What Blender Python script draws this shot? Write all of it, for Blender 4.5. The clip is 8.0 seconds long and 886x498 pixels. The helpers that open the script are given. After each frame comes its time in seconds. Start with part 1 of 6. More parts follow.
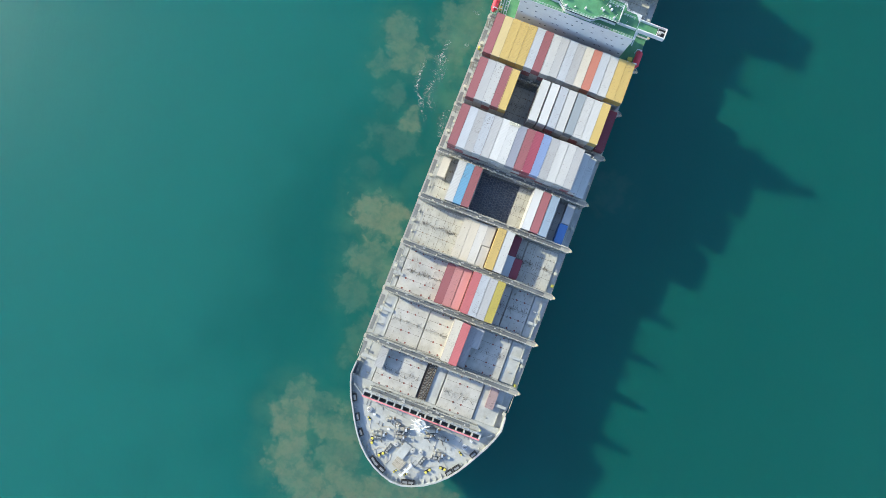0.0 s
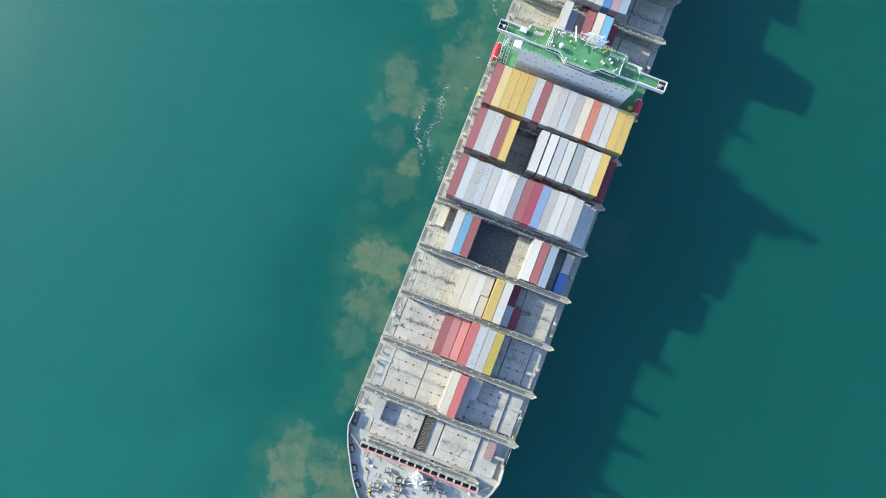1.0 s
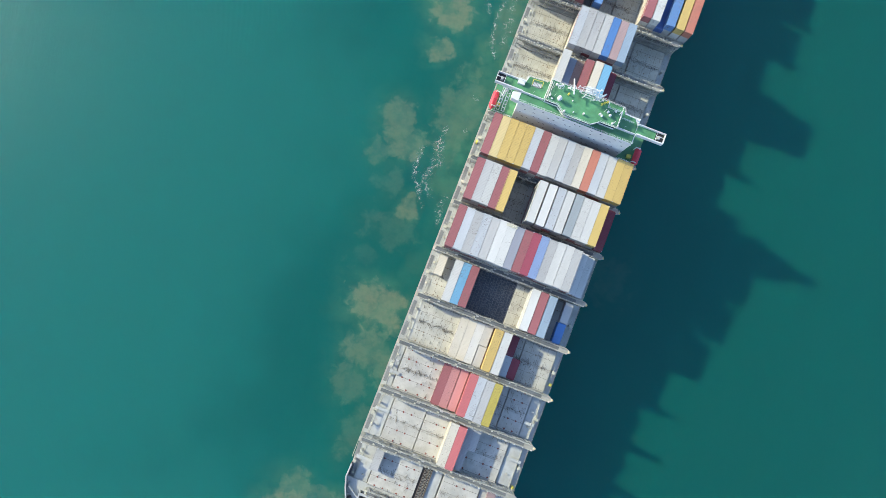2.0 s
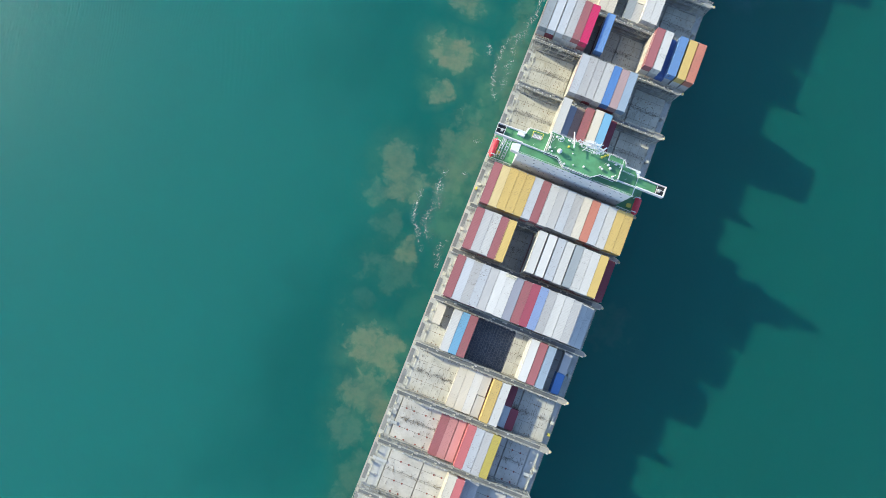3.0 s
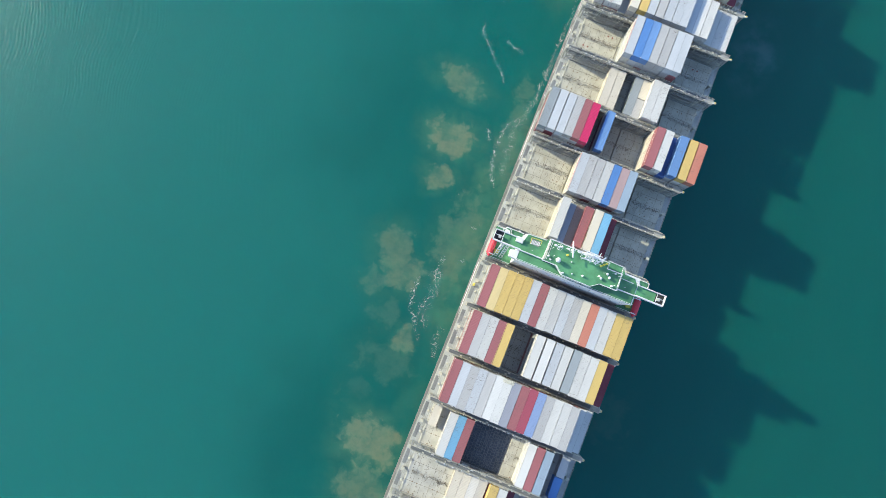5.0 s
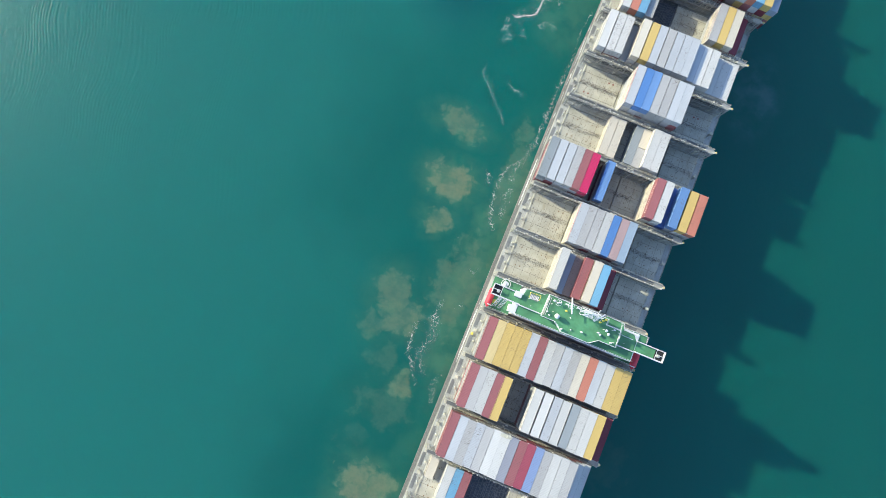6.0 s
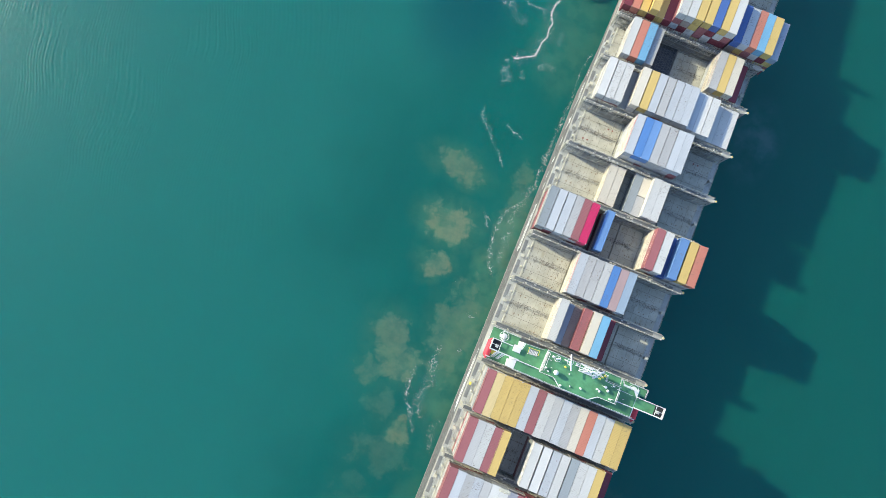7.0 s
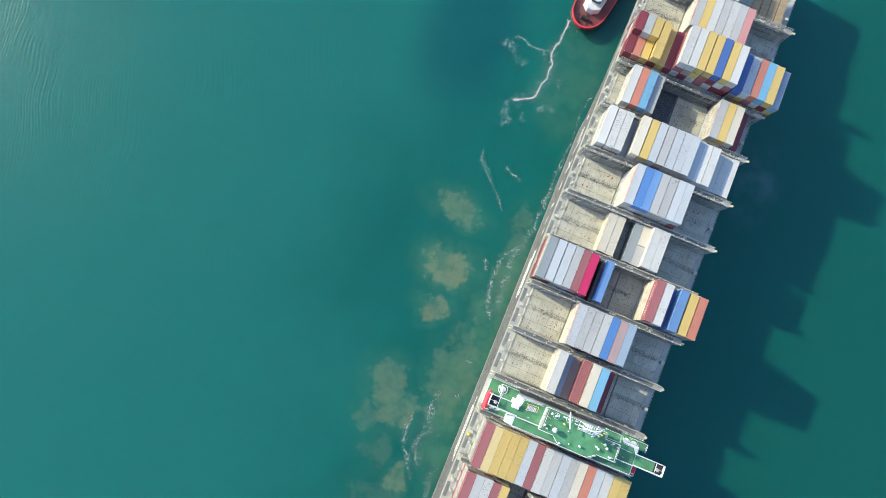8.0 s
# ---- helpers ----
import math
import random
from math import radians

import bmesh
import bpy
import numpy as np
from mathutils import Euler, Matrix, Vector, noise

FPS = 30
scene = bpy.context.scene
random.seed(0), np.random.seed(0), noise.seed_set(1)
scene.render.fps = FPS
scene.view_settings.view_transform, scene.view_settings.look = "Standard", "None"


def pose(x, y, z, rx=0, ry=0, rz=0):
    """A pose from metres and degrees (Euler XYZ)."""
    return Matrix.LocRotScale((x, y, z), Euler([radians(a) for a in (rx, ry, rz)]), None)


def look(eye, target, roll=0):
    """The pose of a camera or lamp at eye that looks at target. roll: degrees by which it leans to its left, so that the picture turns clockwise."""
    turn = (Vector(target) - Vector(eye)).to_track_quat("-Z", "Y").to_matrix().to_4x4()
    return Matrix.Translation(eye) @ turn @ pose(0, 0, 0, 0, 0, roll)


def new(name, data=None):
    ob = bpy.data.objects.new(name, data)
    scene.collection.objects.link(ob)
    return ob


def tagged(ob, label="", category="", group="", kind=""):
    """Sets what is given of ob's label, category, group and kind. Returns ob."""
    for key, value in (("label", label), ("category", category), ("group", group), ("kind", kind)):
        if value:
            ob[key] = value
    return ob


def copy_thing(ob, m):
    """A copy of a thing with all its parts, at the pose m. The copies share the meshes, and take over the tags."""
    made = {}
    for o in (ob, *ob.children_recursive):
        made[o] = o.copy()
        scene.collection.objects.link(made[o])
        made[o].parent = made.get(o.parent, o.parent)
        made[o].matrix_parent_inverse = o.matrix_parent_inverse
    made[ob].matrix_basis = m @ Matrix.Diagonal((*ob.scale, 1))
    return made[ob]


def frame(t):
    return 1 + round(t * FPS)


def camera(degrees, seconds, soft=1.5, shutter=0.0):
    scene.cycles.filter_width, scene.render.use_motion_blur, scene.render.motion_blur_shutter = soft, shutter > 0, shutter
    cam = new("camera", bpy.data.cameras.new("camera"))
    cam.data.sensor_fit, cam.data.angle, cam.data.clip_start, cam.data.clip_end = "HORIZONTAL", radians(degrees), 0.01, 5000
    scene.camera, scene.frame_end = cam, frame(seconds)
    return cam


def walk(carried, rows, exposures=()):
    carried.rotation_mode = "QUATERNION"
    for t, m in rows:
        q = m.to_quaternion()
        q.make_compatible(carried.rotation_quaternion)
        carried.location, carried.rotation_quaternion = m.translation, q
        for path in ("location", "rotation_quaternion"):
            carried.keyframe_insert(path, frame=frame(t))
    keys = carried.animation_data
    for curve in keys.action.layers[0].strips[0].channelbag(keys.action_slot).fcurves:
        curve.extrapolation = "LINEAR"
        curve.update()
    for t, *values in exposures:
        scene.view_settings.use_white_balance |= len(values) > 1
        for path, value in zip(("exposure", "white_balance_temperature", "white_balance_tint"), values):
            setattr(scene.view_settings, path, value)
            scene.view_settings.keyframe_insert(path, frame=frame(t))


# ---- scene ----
EXPOSURE = 1.06
cam = camera(74.0, 8.0, soft=0.6)
PATH = [
    (0, (-10.326, -81.341, 190.354), (-10.331, -81.19, 188.36), 19.0),
    (0.5, (-12.19, -74.969, 190.363), (-12.201, -74.813, 188.369), 17.0),
    (1, (-14.143, -68.725, 190.423), (-14.159, -68.563, 188.43), 15.5),
    (1.5, (-16.208, -62.626, 190.544), (-16.227, -62.456, 188.551), 14.7),
    (3, (-22.727, -44.158, 191.023), (-22.752, -43.972, 189.031), 13.8),
    (3.5, (-24.978, -37.927, 191.139), (-25.006, -37.736, 189.149), 13.5),
    (4, (-27.187, -31.646, 191.246), (-27.216, -31.449, 189.256), 13.3),
    (4.5, (-29.397, -25.328, 191.354), (-29.429, -25.126, 189.364), 12.7),
    (6, (-36.218, -6.364, 191.686), (-36.257, -6.148, 189.698), 12.1),
    (6.5, (-38.665, -0.101, 191.803), (-38.704, 0.121, 189.816), 12.3),
    (7, (-41.172, 6.142, 191.928), (-41.211, 6.369, 189.941), 12.7),
    (7.5, (-43.701, 12.344, 192.026), (-43.74, 12.576, 190.039), 13.0),
    (8, (-46.224, 18.506, 192.109), (-46.263, 18.745, 190.123), 13.4),
]
walk(cam, [(t, look(eye, target, roll)) for t, eye, target, roll in PATH], exposures=((0.0, EXPOSURE), (8.0, EXPOSURE)))

# ---- light ----
SUN_UP, SUN_DIR = 27.0, (-0.986, 0.165)
world = bpy.data.worlds.new("sky")
scene.world = world
world.use_nodes = True
wn = world.node_tree.nodes
sky = wn.new("ShaderNodeTexSky")
sky.sky_type, sky.sun_disc, sky.ozone_density = "NISHITA", False, 3.2
sky.sun_elevation, sky.sun_rotation = radians(SUN_UP), math.atan2(SUN_DIR[0], SUN_DIR[1])
world.node_tree.links.new(sky.outputs[0], wn["Background"].inputs[0])
wn["Background"].inputs[1].default_value = 0.165
sun_data = bpy.data.lights.new("sun", "SUN")
sun_data.energy, sun_data.angle, sun_data.color = 2.85, radians(1.2), (1.0, 0.925, 0.655)
sun = new("sun", sun_data)
sun.matrix_world = look((SUN_DIR[0] * 300, SUN_DIR[1] * 300, 300 * math.tan(radians(SUN_UP))), (0, 0, 0))


# ---- materials ----
class Nodes:
    """Short way to write node trees."""

    def __init__(self, name):
        self.m = bpy.data.materials.new(name)
        self.m.use_nodes = True
        self.t = self.m.node_tree
        self.b = self.t.nodes["Principled BSDF"]

    def put(self, socket, v):
        if isinstance(v, bpy.types.NodeSocket):
            self.t.links.new(v, socket)
        else:
            socket.default_value = v

    def node(self, kind, **ins):
        n = self.t.nodes.new(kind)
        for k, v in ins.items():
            self.put(n.inputs[k.replace("_", " ")], v)
        return n

    def noise(self, vec, scale, detail=4.0, rough=0.55):
        return self.node("ShaderNodeTexNoise", Vector=vec, Scale=scale, Detail=detail, Roughness=rough)

    def ramp(self, v, lo, hi, a=0.0, b=1.0):
        n = self.node("ShaderNodeMapRange", Value=v)
        for i, x in zip((1, 2, 3, 4), (lo, hi, a, b)):
            self.put(n.inputs[i], x)
        n.interpolation_type = "SMOOTHSTEP"
        return n.outputs[0]

    def mix(self, f, a, b):
        n = self.t.nodes.new("ShaderNodeMix")
        n.data_type = "RGBA"
        self.put(n.inputs[0], f)
        self.put(n.inputs[6], a)
        self.put(n.inputs[7], b)
        return n.outputs[2]

    def math(self, op, a, b=0.5):
        n = self.t.nodes.new("ShaderNodeMath")
        n.operation = op
        self.put(n.inputs[0], a)
        self.put(n.inputs[1], b)
        return n.outputs[0]

    def vec(self, op, a, b):
        n = self.t.nodes.new("ShaderNodeVectorMath")
        n.operation = op
        self.put(n.inputs[0], a)
        self.put(n.inputs[1], b)
        return n.outputs["Value"] if op == "LENGTH" else n.outputs[0]


def rgba(c, k=1.0):
    return (min(c[0] * k, 1), min(c[1] * k, 1), min(c[2] * k, 1), 1)


def paint(name, base, worn=(0.2, 0.1, 0.05), amount=0.5, rough=0.55, fade=0.16, grain=1.0, metal=0.0):
    """Weathered paint: faded patches, rust and dirt in spots, slight bumps."""
    n = Nodes(name)
    co = n.node("ShaderNodeTexCoord").outputs["Object"]
    info = n.node("ShaderNodeObjectInfo")
    shift = n.math("MULTIPLY", info.outputs["Random"], 91.0)
    comb = n.node("ShaderNodeCombineXYZ", X=shift, Y=shift, Z=shift).outputs[0]
    p = n.vec("ADD", co, comb)
    big = n.ramp(n.noise(p, 0.22 * grain, 5.0).outputs[0], 0.35, 0.65)
    tone = n.mix(big, rgba(base, 1 - fade), rgba(base, 1 + fade * 0.8))
    own = n.ramp(info.outputs["Random"], 0.0, 1.0, 0.0, 0.22)
    tone = n.mix(own, tone, rgba(base, 0.72))
    dirt = n.ramp(n.noise(p, 0.9 * grain, 8.0, 0.7).outputs[0], 0.55, 0.76, 0.0, amount * 0.6)
    tone = n.mix(dirt, tone, (0.16, 0.14, 0.11, 1))
    spots = n.ramp(n.noise(p, 2.6 * grain, 10.0, 0.75).outputs[0], 0.58, 0.67, 0.0, amount)
    tone = n.mix(spots, tone, rgba(worn))
    n.put(n.b.inputs["Base Color"], tone)
    n.put(n.b.inputs["Roughness"], n.ramp(n.noise(p, 1.7 * grain, 6.0).outputs[0], 0.3, 0.7, rough - 0.12, rough + 0.15))
    n.b.inputs["Metallic"].default_value = metal
    bump = n.node("ShaderNodeBump", Height=n.noise(p, 5.0 * grain, 6.0).outputs[0], Strength=0.25, Distance=0.03)
    n.put(n.b.inputs["Normal"], bump.outputs[0])
    return n.m


def box_paint(name, base):
    """Container paint: even, each box a little faded in its own way, with scuffs, rust runs and a few stains across the roof."""
    n = Nodes(name)
    co = n.node("ShaderNodeTexCoord").outputs["Object"]
    own = n.node("ShaderNodeObjectInfo").outputs["Random"]
    shift = n.math("MULTIPLY", own, 137.0)
    p = n.vec("ADD", co, n.node("ShaderNodeCombineXYZ", X=shift, Y=shift, Z=shift).outputs[0])
    age = n.math("FRACT", n.math("MULTIPLY", own, 17.7))
    tone = n.mix(n.math("MULTIPLY", age, 0.55), rgba(base, 1.05), rgba(base, 0.74))
    tone = n.mix(n.ramp(n.noise(n.vec("MULTIPLY", p, (1.0, 0.3, 1.0)), 0.5, 4.0).outputs[0], 0.3, 0.75, 0.0, 0.16), tone, rgba(base, 0.66))
    # scuffs lying across the roof, more on old boxes
    across = n.noise(n.vec("MULTIPLY", p, (1.2, 4.5, 1.0)), 1.1, 6.0, 0.65).outputs[0]
    where = n.ramp(n.noise(p, 0.28, 3.0).outputs[0], 0.48, 0.68)
    scuff = n.math("MULTIPLY", n.math("MULTIPLY", n.ramp(across, 0.52, 0.64), where), n.ramp(age, 0.2, 1.0, 0.1, 0.9))
    tone = n.mix(scuff, tone, (0.13, 0.105, 0.085, 1))
    # rust spots
    spots = n.math("MULTIPLY", n.ramp(n.noise(p, 2.3, 8.0, 0.7).outputs[0], 0.605, 0.68), n.ramp(age, 0.1, 1.0, 0.25, 0.9))
    tone = n.mix(spots, tone, (0.15, 0.075, 0.045, 1))
    # grime along the roof edges
    sep = n.node("ShaderNodeSeparateXYZ", Vector=co)
    rim = n.ramp(n.math("ABSOLUTE", sep.outputs[0]), 1.02, 1.2)
    rim = n.math("MULTIPLY", rim, n.ramp(n.noise(p, 0.8, 5.0).outputs[0], 0.42, 0.62, 0.05, 0.55))
    tone = n.mix(rim, tone, rgba(base, 0.42))
    n.put(n.b.inputs["Base Color"], tone)
    n.put(n.b.inputs["Roughness"], n.ramp(n.noise(p, 1.7, 6.0).outputs[0], 0.3, 0.7, 0.42, 0.68))
    n.put(n.b.inputs["Normal"], n.node("ShaderNodeBump", Height=n.noise(p, 4.0, 6.0).outputs[0], Strength=0.2, Distance=0.02).outputs[0])
    return n.m


def plate_paint(name, base, stain, dark):
    """Hatch cover paint, trodden and scraped: rust washes, scrapes along the ship and dark drips."""
    n = Nodes(name)
    co = n.node("ShaderNodeTexCoord").outputs["Object"]
    own = n.node("ShaderNodeObjectInfo").outputs["Random"]
    shift = n.math("MULTIPLY", own, 137.0)
    p = n.vec("ADD", co, n.node("ShaderNodeCombineXYZ", X=shift, Y=shift, Z=shift).outputs[0])
    tone = n.mix(n.ramp(n.noise(p, 0.25, 5.0, 0.6).outputs[0], 0.3, 0.7), rgba(base, 0.84), rgba(base, 1.12))
    tone = n.mix(n.math("MULTIPLY", own, 0.25), tone, rgba(base, 0.8))
    wash = n.ramp(n.noise(n.vec("MULTIPLY", p, (1.0, 0.6, 1.0)), 0.55, 8.0, 0.7).outputs[0], 0.5, 0.74, 0.0, 0.6)
    tone = n.mix(wash, tone, rgba(stain))
    scrape = n.ramp(n.noise(n.vec("MULTIPLY", p, (3.4, 0.6, 1.0)), 1.0, 7.0, 0.7).outputs[0], 0.60, 0.70, 0.0, dark)
    tone = n.mix(scrape, tone, (0.10, 0.08, 0.06, 1))
    fleck = n.ramp(n.noise(p, 3.0, 6.0, 0.7).outputs[0], 0.62, 0.70, 0.0, dark)
    tone = n.mix(fleck, tone, (0.12, 0.07, 0.05, 1))
    chalk = n.ramp(n.noise(n.vec("MULTIPLY", p, (2.0, 0.8, 1.0)), 1.4, 6.0, 0.7).outputs[0], 0.62, 0.74, 0.0, 0.5)
    tone = n.mix(chalk, tone, rgba(base, 1.35))
    n.put(n.b.inputs["Base Color"], tone)
    n.b.inputs["Roughness"].default_value = 0.75
    n.put(n.b.inputs["Normal"], n.node("ShaderNodeBump", Height=n.noise(p, 5.0, 6.0).outputs[0], Strength=0.3, Distance=0.03).outputs[0])
    return n.m


# container paints, one letter each
PAINTS = dict(
    R=("brick_red_paint", (0.32, 0.115, 0.12)), Z=("coral_red_paint", (0.49, 0.14, 0.14)), T=("faded_pink_red_paint", (0.50, 0.235, 0.225)),
    D=("maroon_paint", (0.20, 0.035, 0.05)), M=("crimson_paint", (0.56, 0.025, 0.11)), O=("orange_red_paint", (0.50, 0.19, 0.13)),
    Y=("yellow_paint", (0.56, 0.40, 0.135)), A=("worn_amber_paint", (0.57, 0.45, 0.22)), V=("olive_yellow_paint", (0.43, 0.35, 0.08)),
    W=("white_paint", (0.52, 0.515, 0.485)), H=("pale_blue_white_paint", (0.455, 0.475, 0.49)), G=("light_grey_paint", (0.42, 0.415, 0.40)),
    K=("slate_grey_paint", (0.27, 0.30, 0.31)), C=("cream_paint", (0.59, 0.54, 0.44)), N=("brown_grey_paint", (0.29, 0.24, 0.21)),
    P=("rosy_grey_paint", (0.38, 0.27, 0.26)), B=("blue_paint", (0.085, 0.21, 0.47)), U=("navy_blue_paint", (0.06, 0.125, 0.33)),
    S=("sky_blue_paint", (0.16, 0.36, 0.52)), E=("faded_blue_paint", (0.13, 0.25, 0.47)), L=("steel_blue_paint", (0.27, 0.345, 0.42)), Q=("lavender_blue_paint", (0.22, 0.30, 0.48)),
    X=("bright_white_paint", (0.585, 0.58, 0.55)), J=("dusky_lavender_paint", (0.27, 0.28, 0.32)), F=("deep_red_paint", (0.33, 0.07, 0.10)))
WORDS = {k: v[0].replace("_paint", "").replace("_", " ") for k, v in PAINTS.items()}
MATS = {k: box_paint(n, c) for k, (n, c) in PAINTS.items()}
STEEL_DECK = plate_paint("pale_blue_grey_deck_paint", (0.43, 0.445, 0.43), (0.33, 0.31, 0.27), 0.28)
HATCH_PAINT = plate_paint("worn_grey_beige_hatch_paint", (0.455, 0.445, 0.385), (0.30, 0.26, 0.19), 0.45)
HATCH_FORE = plate_paint("worn_pale_grey_hatch_paint", (0.465, 0.457, 0.42), (0.30, 0.265, 0.21), 0.32)
HATCH_AFT = plate_paint("worn_beige_hatch_paint", (0.43, 0.42, 0.345), (0.27, 0.235, 0.155), 0.6)
HATCH_DARK = paint("grimy_steel_joint", (0.10, 0.09, 0.08), amount=0.4)
HOLD_PAINT = paint("dark_slate_hold_paint", (0.13, 0.15, 0.175), amount=0.6)
BRIDGE_PAINT = paint("weathered_grey_steel", (0.37, 0.365, 0.325), worn=(0.2, 0.12, 0.06), amount=0.8)
BRIDGE_DARK = paint("dark_steel_grating", (0.15, 0.16, 0.16), amount=0.6)
CREAM_STEEL = paint("pale_cream_steel", (0.52, 0.50, 0.40), amount=0.5)
WHITE = paint("white_ship_paint", (0.69, 0.695, 0.69), amount=0.3, fade=0.06, grain=0.6)
GREEN = paint("green_deck_paint", (0.085, 0.262, 0.125), worn=(0.05, 0.16, 0.09), amount=0.5, fade=0.25)
HULL_PAINT = paint("charcoal_hull_paint", (0.10, 0.10, 0.104), worn=(0.17, 0.11, 0.08), amount=0.5, grain=0.4)
RED_BOOT = paint("grey_waterline_paint", (0.30, 0.29, 0.28), amount=0.6, grain=0.4)
BLACK = paint("black_paint", (0.025, 0.025, 0.027), amount=0.4)
YELLOW = paint("safety_yellow_paint", (0.66, 0.57, 0.10), amount=0.3)
SAFETY_RED = paint("lifeboat_red_paint", (0.60, 0.045, 0.07), amount=0.1, fade=0.08)
TIMBER = paint("weathered_tan_timber", (0.44, 0.33, 0.20), worn=(0.2, 0.13, 0.07), amount=0.6, rough=0.85)
TUG_RED = paint("bright_red_tug_paint", (0.72, 0.05, 0.06), amount=0.15, fade=0.08)
RED_EDGE = paint("pale_red_edge_paint", (0.70, 0.25, 0.26), amount=0.4)
RUST_RED = paint("red_oxide_paint", (0.22, 0.065, 0.05), amount=0.3)
ROPE = paint("mooring_rope", (0.48, 0.44, 0.36), amount=0.3, rough=0.9)
GEAR = paint("grey_machinery_paint", (0.44, 0.44, 0.42), amount=0.8)
RUSTY = paint("rusty_steel", (0.24, 0.18, 0.125), amount=0.8, rough=0.85)
HOLD_GUIDE = paint("scuffed_cell_guide_steel", (0.23, 0.235, 0.235), amount=0.9, grain=1.6)
GUIDE = paint("grimy_grey_guide_steel", (0.22, 0.23, 0.23), amount=0.8)
ROD_STEEL = paint("dull_dark_steel", (0.13, 0.11, 0.085), amount=0.6)
CAST_STEEL = paint("pale_worn_casting", (0.50, 0.50, 0.48), amount=0.6)
PORT = paint("blue_grey_window_glass", (0.13, 0.15, 0.19), amount=0.1, rough=0.2)
GLASS = Nodes("dark_window_glass").m
GLASS.node_tree.nodes["Principled BSDF"].inputs["Base Color"].default_value = (0.02, 0.03, 0.04, 1)
GLASS.node_tree.nodes["Principled BSDF"].inputs["Roughness"].default_value = 0.08


def make_foam():
    """Lacy foam: a fine web of threads, closing to a ragged white core, with open water between."""
    n = Nodes("sea_foam")
    p = n.node("ShaderNodeTexCoord").outputs["Object"]
    rim, core = n.node("ShaderNodeAttribute"), n.node("ShaderNodeAttribute")
    rim.attribute_name, core.attribute_name = "rim", "core"
    rim, core = rim.outputs["Fac"], core.outputs["Fac"]
    q = n.vec("ADD", p, n.vec("MULTIPLY", n.vec("SUBTRACT", n.noise(p, 0.9, 4.0, 0.65).outputs["Color"], (0.5, 0.5, 0.5)), (1.6, 1.6, 0.0)))
    alpha = 0.0
    for scale, width, soft, most in ((0.7, 0.06, 0.05, 0.85), (2.2, 0.085, 0.08, 0.7)):
        v = n.node("ShaderNodeTexVoronoi", Vector=q, Scale=scale)
        v.feature, v.voronoi_dimensions = "DISTANCE_TO_EDGE", "2D"
        gaps = n.ramp(n.noise(p, 0.5 * scale, 4.0, 0.6).outputs[0], 0.38, 0.6)
        reach = n.math("MULTIPLY", n.math("MULTIPLY", rim, gaps), n.math("ADD", width, n.math("MULTIPLY", core, 0.04)))
        line = n.math("DIVIDE", n.math("SUBTRACT", reach, v.outputs["Distance"]), soft)
        alpha = n.math("MAXIMUM", alpha, n.ramp(line, 0.0, 1.0, 0.0, most))
    alpha = n.math("MULTIPLY", alpha, n.ramp(n.noise(p, 2.6, 3.0, 0.6).outputs[0], 0.34, 0.54, 0.3, 1.0))
    ragged = n.math("ADD", n.math("MULTIPLY", rim, core), n.math("MULTIPLY", n.math("SUBTRACT", n.noise(q, 2.4, 6.0, 0.7).outputs[0], 0.5), 1.8))
    alpha = n.math("MAXIMUM", alpha, n.ramp(ragged, 0.74, 1.04, 0.0, 0.75))
    n.put(n.b.inputs["Base Color"], n.mix(n.ramp(n.noise(p, 4.0, 4.0).outputs[0], 0.35, 0.65), (0.56, 0.62, 0.59, 1), (0.72, 0.76, 0.73, 1)))
    n.b.inputs["Roughness"].default_value = 0.9
    n.put(n.b.inputs["Alpha"], alpha)
    return n.m


FOAM = make_foam()


